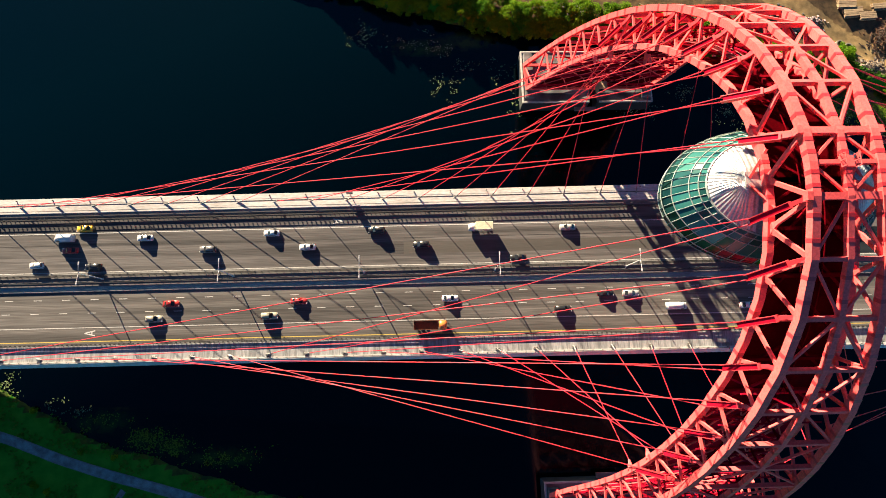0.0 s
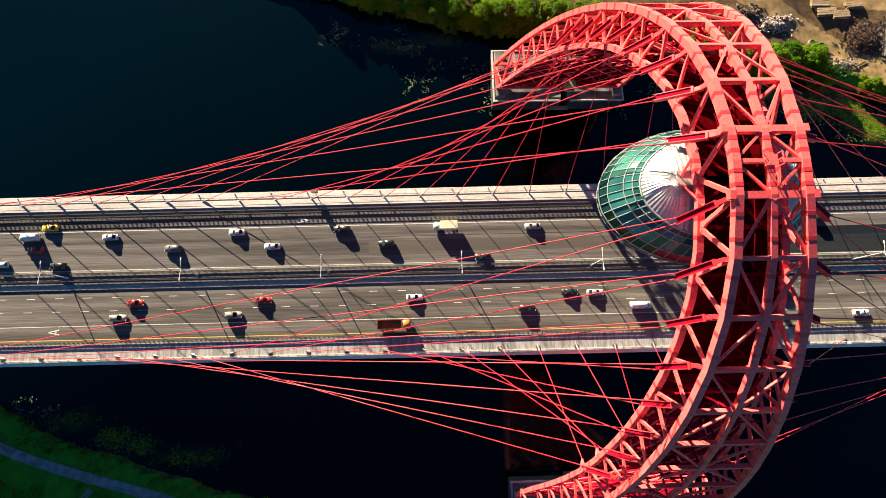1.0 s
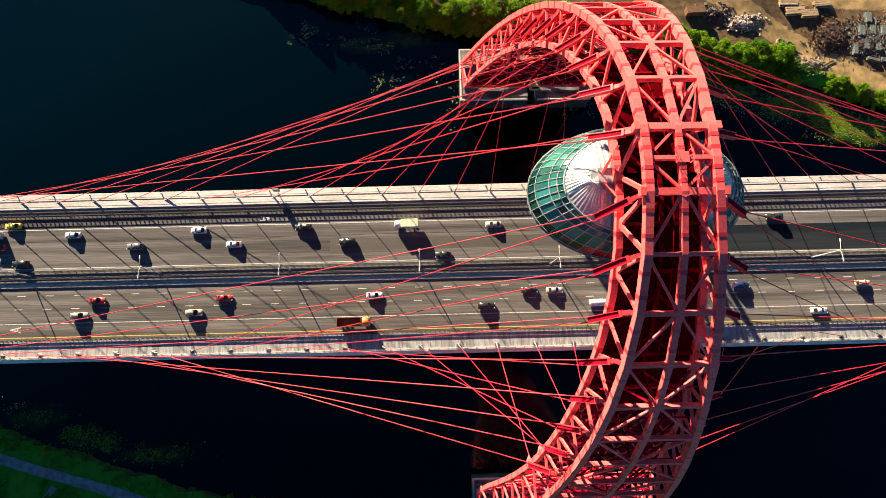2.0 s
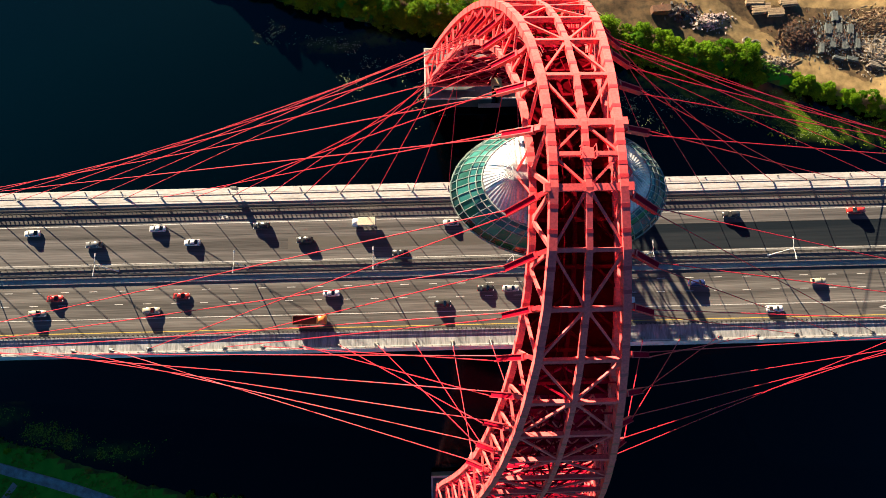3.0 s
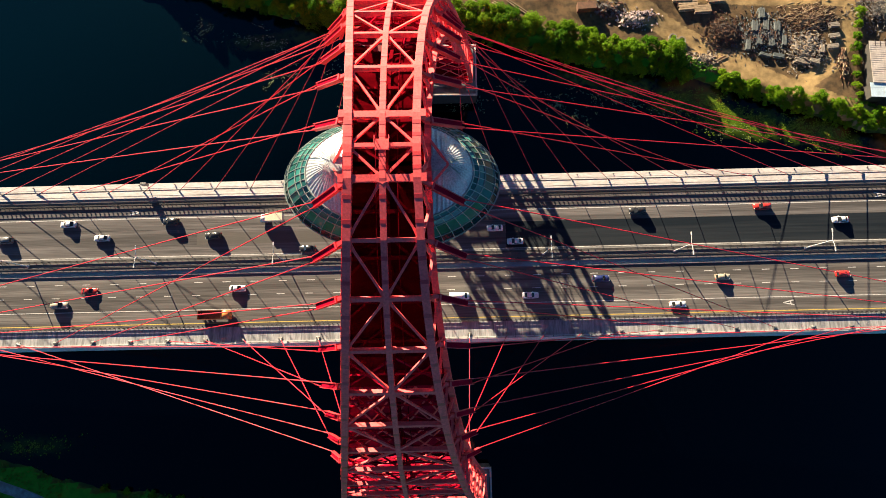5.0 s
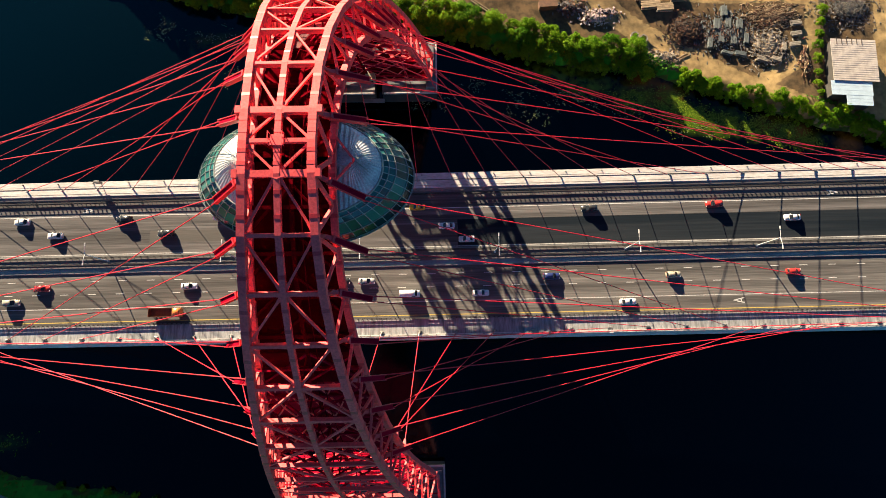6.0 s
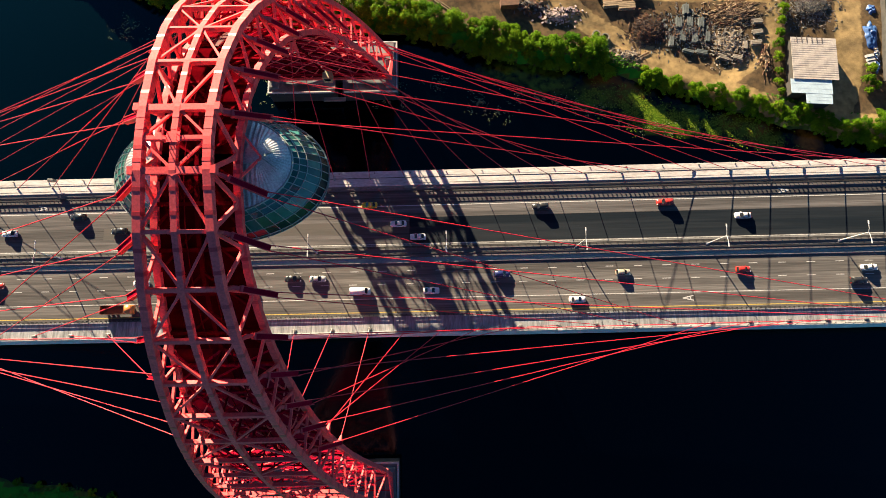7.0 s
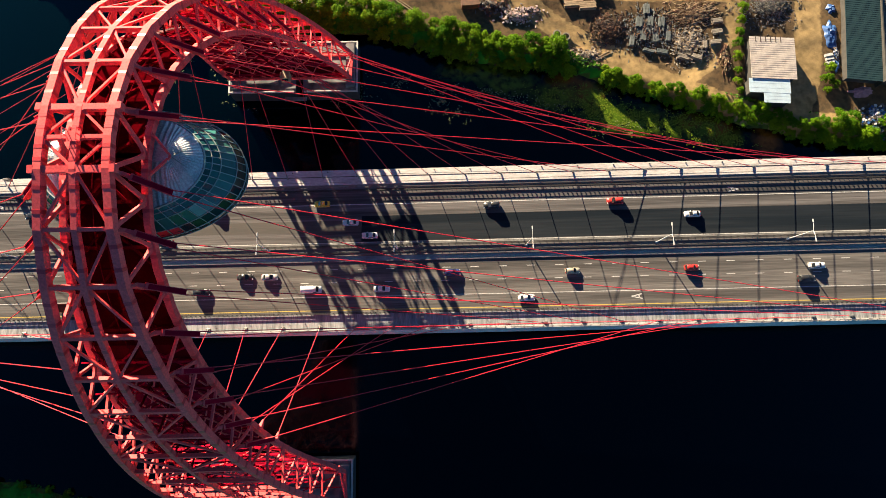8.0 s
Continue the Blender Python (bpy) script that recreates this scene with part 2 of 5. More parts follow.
def build_ground():
    xs, ys = lines(-250, 260, 2.0, 2500), lines(-120, 150, 1.6, 2500)
    verts, zones = [], []
    for y in ys:
        for x in xs:
            verts.append((x, y, ground_z(x, y)))
            dn = y - along(NORTH, x)
            yard = ease((dn - 3) / 4) * ease((x - 45) / 30) if dn > 0 else 0.0
            yard = max(yard, 0.9 * ease((dn - 4) / 4) * ease((x + 60) / 40) if dn > 0 else 0.0)
            sand = 0.0
            if dn > 0:
                for ln, w in TRACKS:
                    if abs(x) < 260:
                        sand = max(sand, 1 - ease((near(ln, x, y) - w + 1.2) / 3.0))
            zones.append((yard, sand, 1.0 if verts[-1][2] < WATER + 0.7 else 0.0, 1.0))
    nx = len(xs)
    faces = [(j * nx + i, j * nx + i + 1, (j + 1) * nx + i + 1, (j + 1) * nx + i) for j in range(len(ys) - 1) for i in range(nx - 1)]
    me = bpy.data.meshes.new("ground")
    me.from_pydata(verts, [], faces)
    att = me.color_attributes.new("zone", "FLOAT_COLOR", "POINT")
    att.data.foreach_set("color", np.array(zones, dtype=np.float32).ravel())
    me.materials.append(ground_material())
    for p in me.polygons:
        p.use_smooth = True
    tagged(new("ground", me), "grassy river banks with bare soil and sandy tracks", "ground", kind="structure")


build_ground()


# weed beds and silt banks just under the surface: centre and half sizes
WEEDBEDS = [(64.9, 69.9, 13, 4), (75.6, 64.7, 10, 4), (93, 59.5, 9, 5), (104.7, 57.5, 7, 6), (122.6, 50.1, 9, 5), (136, 47.4, 5, 4), (145.4, 46.5, 5, 5), (152.5, 42.3, 6, 3), (112, 52, 8, 5),
            (-39.7, 86.6, 10, 3), (-55, 84, 10, 3), (-142, -46.2, 5, 2.5), (-133.8, -48.9, 5, 2.5), (-119, -52.5, 11, 2.5), (-155, -41, 8, 3)]
SILTBANKS = [(103, 62, 8, 4.5), (139.5, 49, 5, 3), (150, 45.6, 4.5, 4.5), (166.3, 41.2, 4, 6), (96, 66, 6, 3)]


def bed(beds, x, y):
    best = 0.0
    for cx, cy, rx, ry in beds:
        d = math.hypot((x - cx) / rx, (y - cy) / ry)
        if d < 1.6:
            best = max(best, 1 - ease((d - 0.2) / 1.3))
    return best


def water_material():
    m = bpy.data.materials.new("river_water")
    m.use_nodes = True
    n, l = m.node_tree.nodes, m.node_tree.links
    b = n["Principled BSDF"]
    b.inputs["Roughness"].default_value = 0.1
    b.inputs["Specular IOR Level"].default_value = 0.25
    b.inputs["Specular Tint"].default_value = (0.25, 0.75, 1.0, 1.0)
    geo = n.new("ShaderNodeNewGeometry")

    def mottle(scale, detail):
        t = n.new("ShaderNodeTexNoise")
        t.inputs["Scale"].default_value = scale
        t.inputs["Detail"].default_value = detail
        l.new(geo.outputs["Position"], t.inputs["Vector"])
        return t.outputs["Fac"]

    def mixed(fac, a, c):
        x = n.new("ShaderNodeMix")
        x.data_type = "RGBA"
        l.new(fac, x.inputs["Factor"])
        for key, v in (("A", a), ("B", c)):
            if isinstance(v, tuple):
                x.inputs[key].default_value = (*v, 1)
            else:
                l.new(v, x.inputs[key])
        return x.outputs["Result"]

    def ranged(v, lo, hi):
        r = n.new("ShaderNodeMapRange")
        r.inputs["From Min"].default_value, r.inputs["From Max"].default_value = lo, hi
        l.new(v, r.inputs["Value"])
        return r.outputs[0]

    # reflected sky painted into the base colour, brighter towards the north-west
    sky_glow = n.new("ShaderNodeVectorMath")
    sky_glow.operation = "DOT_PRODUCT"
    sky_glow.inputs[1].default_value = (-0.45, 1.0, 0.0)
    l.new(geo.outputs["Position"], sky_glow.inputs[0])
    deep = mixed(ranged(sky_glow.outputs["Value"], 35.0, 150.0), (0.00001, 0.0001, 0.0003), (0.00005, 0.0042, 0.0066))
    zone = n.new("ShaderNodeAttribute")
    zone.attribute_name = "zone"
    sep = n.new("ShaderNodeSeparateColor")
    l.new(zone.outputs["Color"], sep.inputs[0])

    def patch(channel, scale):
        mul = n.new("ShaderNodeMath")
        mul.operation = "MULTIPLY"
        l.new(channel, mul.inputs[0])
        l.new(ranged(mottle(scale, 6), 0.3, 0.56), mul.inputs[1])
        return mul.outputs[0]

    weed = mixed(mottle(0.5, 5), (0.03, 0.1, 0.006), (0.1, 0.155, 0.01))
    c = mixed(patch(sep.outputs[1], 0.3), deep, (0.17, 0.075, 0.012))
    c = mixed(patch(sep.outputs[0], 0.45), c, weed)
    l.new(c, b.inputs["Base Color"])
    bp = n.new("ShaderNodeBump")
    bp.inputs["Strength"].default_value = 0.06
    bp.inputs["Distance"].default_value = 0.2
    l.new(mottle(1.1, 4), bp.inputs["Height"])
    l.new(bp.outputs[0], b.inputs["Normal"])
    return m


def build_water():
    xs, ys = lines(-200, 200, 2.5, 2600), lines(-80, 105, 1.5, 2600)
    verts = [(x, y, WATER) for y in ys for x in xs]
    zones = [(bed(WEEDBEDS, x, y) * (1.0 if x > 0 else 0.35), bed(SILTBANKS, x, y), 0.0, 1.0) for x, y, _ in verts]
    nx = len(xs)
    me = bpy.data.meshes.new("water")
    me.from_pydata(verts, [], [(j * nx + i, j * nx + i + 1, (j + 1) * nx + i + 1, (j + 1) * nx + i) for j in range(len(ys) - 1) for i in range(nx - 1)])
    att = me.color_attributes.new("zone", "FLOAT_COLOR", "POINT")
    att.data.foreach_set("color", np.array(zones, dtype=np.float32).ravel())
    me.materials.append(water_material())
    tagged(new("water", me), "dark still river water with weed beds near the bank", "water", kind="structure")


build_water()


# ---- arch pylon ----
ARCH_X = -0.38


def top_z(y):
    return 111.15 - 0.0129 * y * y - 1.126e-6 * y ** 4


def half_width(z):
    d = 111.15 - z
    return 4.58 + 0.158 * d + 0.0001 * d * d


def shifted(y):
    """The crown stands a little north of the middle between the feet."""
    return y + 0.57 * (1 - (y / 69.4) ** 2)


def arch_nodes():
    """Stations along the upper profile, evenly spaced by length, from one foot to the other."""
    ys = [0.0, 4.5]
    y, run = 4.5, 0.0
    while y < 71.0:
        y2 = y + 0.02
        run += math.hypot(0.02, top_z(y2) - top_z(y))
        y = y2
        if run >= 8.15:
            ys.append(y)
            run = 0.0
    ys[-1] = 72.2
    return [-v for v in ys[:0:-1]] + ys


NODES = arch_nodes()
MID = NODES.index(0.0)


def upper(y, s):
    """A point on the upper chords: s -1, 0, 1 for west, middle, east."""
    z = top_z(y)
    return Vector((ARCH_X + s * half_width(z), shifted(y), z))


def lower(y, s, depth=6.9):
    z = top_z(y)
    k = -0.0258 * y - 4.5e-6 * y ** 3
    n = Vector((0, k, -1)).normalized()
    p = Vector((ARCH_X, shifted(y), z)) + n * (depth + 0.012 * max(0, abs(y) - 20) + 1.2 * ease((abs(y) - 52) / 18))
    p.z = max(p.z, 12.9)
    w = half_width(p.z) + 0.3
    return Vector((ARCH_X + s * min(w, 20.4), p.y, p.z))


def outward(y):
    k = -0.0258 * y - 4.5e-6 * y ** 3
    return Vector((0, -k, 1)).normalized()


arch = thing("arch_pylon", "red steel lattice arch spanning the whole bridge deck", "bridge arch")


def chord(name, fn, s, w, h, mat=None):
    bm = bmesh.new()
    rings = []
    for i, y in enumerate(NODES):
        p, a = fn(y, s), fn(NODES[max(i - 1, 0)], s)
        b = fn(NODES[min(i + 1, len(NODES) - 1)], s)
        d = (b - a).normalized()
        side = d.cross(outward(y)).normalized()
        rings.append(section(p, side, side.cross(d).normalized(), w / 2, h / 2))
    quads(bm, rings)
    bmesh.ops.bevel(bm, geom=[e for e in bm.edges if len(e.link_faces) == 2 and e.calc_face_angle(0) > 1.2], offset=0.06, segments=1, affect="EDGES")
    ob = part(name, bm, mat or RED, arch)
    # bolted splices, twice in each panel
    for a, b in zip(NODES, NODES[1:]):
        p, q = fn(a, s), fn(b, s)
        d = (q - p).normalized()
        for f in (0.3, 0.7):
            bm = bmesh.new()
            c = p.lerp(q, f)
            bar(bm, c - d * 0.28, c + d * 0.28, w + 0.05, h + 0.05, outward((a + b) / 2))
            part("splice_plate", bm, mat or RED_DARK, ob)
    return ob


def brace(name, p, q, w, h, up, flare=0.0, mat=None):
    bm = bmesh.new()
    bar(bm, p, q, w, h, up, flare)
    return part(name, bm, mat or RED, arch)


for s in (-1, 1):
    chord("top_chord", upper, s, 1.1, 1.2)
    chord("bottom_chord", lower, s, 1.0, 1.1)
chord("middle_chord", upper, 0, 0.85, 0.85)
chord("middle_bottom_chord", lower, 0, 0.6, 0.6, RED_UNLIT)

for i, y in enumerate(NODES):
    o = outward(y)
    for s in (-1, 1):
        w = 0.95 if abs(abs(y) - 4.5) < 0.1 else 0.56
        brace("cross_beam", upper(y, 0), upper(y, s), w, 0.75, o, 0.8)
        if w > 0.9:
            brace("beam_end", upper(y, s) + Vector((s * 0.5, 0, 0.1)), upper(y, s) + Vector((s * 1.25, 0, 0.1)), 1.1, 1.0, o)
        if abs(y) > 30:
            brace("cross_frame_brace", upper(y, 0), lower(y, s), 0.3, 0.3, (0, 1, 0), 0.0, RED_SHADED)
            brace("frame_strut", upper(y, 0), lower(y, 0), 0.28, 0.28, (1, 0, 0), 0.0, RED_SHADED)
            brace("frame_strut", upper(y, s).lerp(lower(y, s), 0.5), upper(y, 0).lerp(lower(y, 0), 0.5), 0.26, 0.26, (0, 1, 0), 0.0, RED_SHADED)
for i, (a, b) in enumerate(zip(NODES, NODES[1:])):
    o = outward((a + b) / 2)
    j = abs(i + 0.5 - MID) - 0.5          # panels counted from the crown
    inner, outer = (a, b) if a >= 0 else (b, a)
    for s in (-1, 1):
        # upper face: edge to middle, then middle to edge
        if j % 2 == 0:
            brace("top_diagonal", upper(inner, s), upper(outer, 0), 0.34, 0.36, o, 1.9)
        else:
            brace("top_diagonal", upper(inner, 0), upper(outer, s), 0.34, 0.36, o, 1.9)
        foot = 0.0 if j == 0 else (a + b) / 2
        # lower bracing gets its shade by colour, darkest near the crown
        below = RED_UNLIT if abs(foot) < 30 else RED_SHADED
        w = 0.62 if j < 2 else 0.5
        for head in (inner, outer):
            if not (j == 0 and head == 0.0):
                brace("side_diagonal", upper(head, s), lower(foot, s), w, 0.42, (1, 0, 0), 1.9)
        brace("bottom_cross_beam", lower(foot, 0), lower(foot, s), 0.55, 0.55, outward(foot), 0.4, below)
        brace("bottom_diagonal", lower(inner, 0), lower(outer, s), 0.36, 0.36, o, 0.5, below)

    # closer lattice of lighter bars low in the legs
    if abs(a + b) / 2 > 38:
        for s in (-1, 1):
            for f0, f1 in ((0.0, 0.34), (0.34, 0.67), (0.67, 1.0)):
                for g0, g1 in ((f0, f1), (f1, f0)):
                    brace("lattice_bar", lower(a, 0).lerp(lower(a, s), g0), lower(b, 0).lerp(lower(b, s), g1), 0.24, 0.24, o)

# end frames that stand on the piers
for y in (NODES[0], NODES[-1]):
    for s in (-1, 0, 1):
        brace("foot_beam", upper(y, s), lower(y, s), 0.9, 0.9, (0, 0, 1))
    for fn in (upper, lower):
        for s in (-1, 1):
            brace("foot_cross_beam", fn(y, 0), fn(y, s), 0.8, 0.7, (0, 0, 1))

# crown platform on the middle beam
crown_at = upper(0.0, 0) + Vector((0, 0, 0.46))
platform = brace("service_platform", crown_at - Vector((0.9, 0, 0)), crown_at + Vector((0.9, 0, 0)), 1.5, 0.1, (0, 0, 1))
for sx in (-0.95, 0.95):
    for sy in (-0.85, 0, 0.85):
        bm = bmesh.new()
        box(bm, (sx - 0.05, sy - 0.05, 0.04), (sx + 0.05, sy + 0.05, 1.04), Matrix.Translation(crown_at))
        part("rail_post", bm, RED, platform)
    bm = bmesh.new()
    box(bm, (sx - 0.05, -0.87, 0.96), (sx + 0.05, 0.87, 1.06), Matrix.Translation(crown_at))
    part("top_rail", bm, RED, platform)

# service stair along the middle of the north leg
# stair red darkened to carry the shade inside the leg
GRATING = material("shaded_red_grating", (0.2, 0.01, 0.014), (0.12, 0.006, 0.009), 0.6, 0.5, grain=6)
bm = bmesh.new()
y, pts = 27.0, []
while y < 62:
    p = lower(y, 0) + outward(y) * 0.9 - Vector((2.2, 0, 0))
    pts.append(p)
    k = abs(0.0266 * y + 4.32e-6 * y ** 3)
    box(bm, (p.x - 0.7, p.y - 0.16, p.z - 0.03), (p.x + 0.7, p.y + 0.16, p.z + 0.03))
    y += 0.7 / math.sqrt(1 + k * k)
tagged(part("stair_treads", bm, GRATING, arch, "narrow service stair with red treads"), kind="stuff")
for o in (-0.75, 0.75):
    for up in (0.0, 1.05):
        bm = bmesh.new()
        tube(bm, [p + Vector((o, 0, up)) for p in pts[::6]], 0.1 if up == 0 else 0.05, 4)
        part("stringer" if up == 0 else "stair_rail", bm, GRATING, arch)
for o in (-1.6, 1.6):
    bm = bmesh.new()
    tube(bm, [lower(v, 0) + Vector((o, 0, 0)) + outward(v) * 0.5 for v in range(-62, 63, 2)], 0.09, 5)
    part("pipe_run", bm, RED_UNLIT, arch, "dark red pipe along the arch")
# plates added to darken the arch's inside; north-leg gaps shape the deck shadow
PLATE_UNLIT = material("unlit_red_plate", (0.05, 0.0006, 0.002), (0.035, 0.0004, 0.0015), 0.4, 0.8, grain=4, spec=0.0)
GAPS = [((55, 58), [(0.02, 0.2), (0.3, 0.5), (0.75, 0.95)], [(0.02, 0.45), (0.55, 0.7)]),
        ((58, 61), [(0.02, 0.12), (0.6, 0.8)], [(0.02, 0.32), (0.44, 0.5)]),
        ((61, 64), [(0.05, 0.5), (0.6, 0.9)], [(0.02, 0.55), (0.62, 0.75)])]
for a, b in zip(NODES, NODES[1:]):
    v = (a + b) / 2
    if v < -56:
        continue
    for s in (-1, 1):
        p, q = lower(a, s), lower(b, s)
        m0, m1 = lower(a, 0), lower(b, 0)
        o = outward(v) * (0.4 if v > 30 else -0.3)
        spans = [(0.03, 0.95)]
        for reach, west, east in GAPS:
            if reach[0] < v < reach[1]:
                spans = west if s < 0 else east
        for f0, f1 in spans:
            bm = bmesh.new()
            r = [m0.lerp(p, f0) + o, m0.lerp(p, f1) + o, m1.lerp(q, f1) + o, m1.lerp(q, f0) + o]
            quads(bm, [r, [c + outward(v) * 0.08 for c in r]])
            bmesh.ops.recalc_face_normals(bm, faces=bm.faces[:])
            part("floor_plate", bm, PLATE_UNLIT if abs(v) < 30 else RED_UNLIT if v > -40 else RED_SHADED, arch)

# forks that carry the stays: tip and node on each side and half
FORKS = [(10.4, 5.8, 105.7), (10.6, 13.3, 103.9), (10.8, 19.7, 100.3), (11.3, 25.8, 95.9), (11.7, 31.4, 90.8), (12.35, 36.6, 83.6), (13.2, 41.2, 76.6), (14.6, 46.1, 66.2)]
SINGLES = [(1.0, 45.4, 57.4), (13.2, 45.9, 57.8), (12.1, 42.4, 65.2)]
for k, (fx, fy, fz) in enumerate(FORKS):
    node = min(NODES, key=lambda v: abs(v - (4.5, 12.7, 19.6, 26.2, 32, 38, 43.5, 48.5)[k]))
    for s in (-1, 1):
        for h in (-1, 1):
            tip = Vector((s * fx, h * fy, fz))
            a, b = upper(h * node, s), lower(h * node, s)
            root = a.lerp(b, 0.16)
            d = (tip - root).normalized()
            n = (tip - root).length
            side = d.cross(Vector((0, 0, 1))).normalized()
            up = side.cross(d).normalized()
            mid, end = root + d * n * 0.3, tip + d * 0.2
            bm = bmesh.new()
            core = bmesh.new()
            bar(core, mid - d * 0.1, end, 0.74, 0.5, up)
            for off in (-0.42, 0.42):
                bar(bm, mid - d * 0.3 + side * off, end + d * 0.35 + side * off, 0.1, 0.8, up)
            bar(bm, mid - d * 0.3, mid + d * 0.05, 1.0, 0.9, up)
            fork = part("stay_fork", bm, RED_DARK, arch)
            arm = bmesh.new()
            quads(arm, [section(a, Vector((0, 1, 0)), Vector((0, 0, 1)), 0.5, 0.45), section(root + d * n * 0.12, side, up, 0.28, 0.32), section(mid, side, up, 0.34, 0.3)])
            part("fork_arm", arm, RED_DARK, fork)
            # dark core put in for the shade inside the open fork channel
            part("fork_web", core, RED_SHADED, fork, "dark red core standing in for shade inside the fork")
for k, (fx, fy, fz) in enumerate(SINGLES):
    for s in (-1, 1):
        for h in (-1, 1):
            tip = Vector((s * fx, h * fy, fz))
            node = min((lower(v / 4, s if k else 0) for v in range(int(-69 * 4), int(69 * 4))), key=lambda p: (p - tip - Vector((0, h * 1.6, 1.6))).length)
            bm = bmesh.new()
            tube(bm, [node, node.lerp(tip, 0.45), tip], [0.75, 0.55, 0.2], 6)
            part("stay_socket", bm, RED, arch)

# inclined lift on its rails inside the north leg
for sx in (-1.2, 1.2):
    bm = bmesh.new()
    tube(bm, [lower(v / 2, 0) + outward(v / 2) * 0.7 + Vector((sx + 0.8, 0, 0)) for v in range(60, 125, 4)], 0.14, 5)
    part("lift_rail", bm, RED_SHADED, arch)
CREAM = material("cream_paint", (0.496, 0.416, 0.24), (0.4, 0.32, 0.176), 0.8, 0.55, grain=5)
cabin = bmesh.new()
box(cabin, (-1.5, -1.3, -1.4), (1.5, 1.3, 1.5), Matrix.Translation((0.8, 58.9, 22.6)))
bmesh.ops.bevel(cabin, geom=cabin.edges[:], offset=0.18, segments=2, affect="EDGES")
cabin = part("lift_cabin", cabin, CREAM, arch, "cream painted lift cabin on sloping rails")
bm = bmesh.new()
box(bm, (-0.2, 57.52, 22.6), (1.8, 57.62, 23.7))
part("cabin_window", bm, GLASS_DARK, cabin)
bm = bmesh.new()
box(bm, (0.4, 59.9, 21.8), (1.2, 60.9, 22.4))
part("bogie", bm, RED_SHADED, cabin)

# ---- piers ----
CAPSTONE = material("stained_pier_top", (0.17, 0.175, 0.18), (0.06, 0.062, 0.066), 0.25, 0.8, grain=2, bump=0.1, contrast=(0.4, 0.62))


def pier(h):
    ob = thing("pier", "pale stained concrete arch footing standing in the water", "bridge pier", "arch piers")
    lo, hi = (59.6, 78.6) if h > 0 else (-79.0, -60.7)
    # two footings with a slot between, joined at the back
    slot0, slot1 = (0.8, 3.4) if h > 0 else (-1.3, 1.3)
    front, back = (lo, hi) if h > 0 else (hi, lo)
    depth = 7.0 * h
    for x0, x1 in ((-22.2, slot0), (slot1, 22.2)):
        bm = bmesh.new()
        box(bm, (x0, lo, 2.5), (x1, hi, 10.76))
        bmesh.ops.bevel(bm, geom=bm.edges[:], offset=0.15, segments=2, affect="EDGES")
        part("pier_body", bm, PIER_SHADED, ob)
        bm = bmesh.new()
        box(bm, (x0, lo, 10.75), (x1, hi, 11.0))
        part("pier_cap", bm, CAPSTONE, ob)
        for bx0, bx1, by0, by1 in ((x0 - 0.03, x0 + 0.5, lo - 0.05, hi + 0.05), (x1 - 0.5, x1 + 0.03, lo - 0.05, hi + 0.05), (x0 + 0.5, x1 - 0.5, lo - 0.05, lo + 0.42), (x0 + 0.5, x1 - 0.5, hi - 0.42, hi + 0.05)):
            if abs(bx0) < 4 and abs(bx1) < 5:
                continue
            bm = bmesh.new()
            box(bm, (bx0, by0, 10.7), (bx1, by1, 11.3))
            part("pier_rim", bm, PALE, ob)
    bm = bmesh.new()
    a, b = sorted((front + depth, back))
    box(bm, (slot0, a, 2.5), (slot1, b, 10.9))
    part("pier_link", bm, PIER_SHADED, ob)
    bm = bmesh.new()
    a, b = sorted((front - 1.4 * h, front + depth))
    box(bm, (slot0 - 4.5, front - 1.5 * h, 7.4) if h > 0 else (slot0 - 4.5, front, 7.4), (slot1 + 0.4, front - 0.1, 7.8) if h > 0 else (slot1 + 0.4, front + 1.5, 7.8))
    part("landing", bm, CONCRETE, ob)
    for sx in (-1, 1):
        bm = bmesh.new()
        a, b = sorted((sx * 18.3, sx * 21.3))
        box(bm, (a, lo + 1.4, 10.98), (b, hi - 1.4, 12.5))
        bmesh.ops.bevel(bm, geom=bm.edges[:], offset=0.12, segments=1, affect="EDGES")
        part("plinth", bm, CAPSTONE, ob)
        for k, y in enumerate((lo + 4.2, (lo + hi) / 2, hi - 4.2)):
            bm = bmesh.new()
            a, b = sorted((sx * 5.0, sx * 18.2))
            box(bm, (a, y - 1.2, 10.98), (b, y + 1.2, 11.5))
            part("bearing_beam", bm, CAPSTONE, ob)
    return ob


pier(1)
pier(-1)


# ---- deck ----
X0, X1 = -420.0, 420.0


def strip(name, profile, mat, label, category="bridge deck", parent=None, x0=X0, x1=X1):
    """A profile in y and height over the deck, drawn out along the bridge."""
    bm = bmesh.new()
    k = 16
    quads(bm, [[(x, y, dz(x, h)) for y, h in profile] for x in (x0 + (x1 - x0) * i / k for i in range(k + 1))])
    bmesh.ops.recalc_face_normals(bm, faces=bm.faces[:])
    return tagged(part(name, bm, mat, parent), label, category, kind="structure")


def slab(y0, y1, top, bottom):
    return [(y0, bottom), (y1, bottom), (y1, top), (y0, top)]


SERVICE = material("worn_grey_concrete", (0.216, 0.1944, 0.1728), (0.1296, 0.1188, 0.108), 0.5, 0.8, grain=4, stretch=(0.3, 1, 1), grit=(0.65, 1.2))
TROUGH = material("blue_grey_concrete", (0.22, 0.38, 0.42), (0.15, 0.26, 0.29), 0.5, 0.8, grain=4, stretch=(0.3, 1, 1))
strip("road_north", slab(-1.9, 18.1, 0.0, -1.6), ASPHALT, "worn asphalt carriageway with faint wheel tracks", "road")
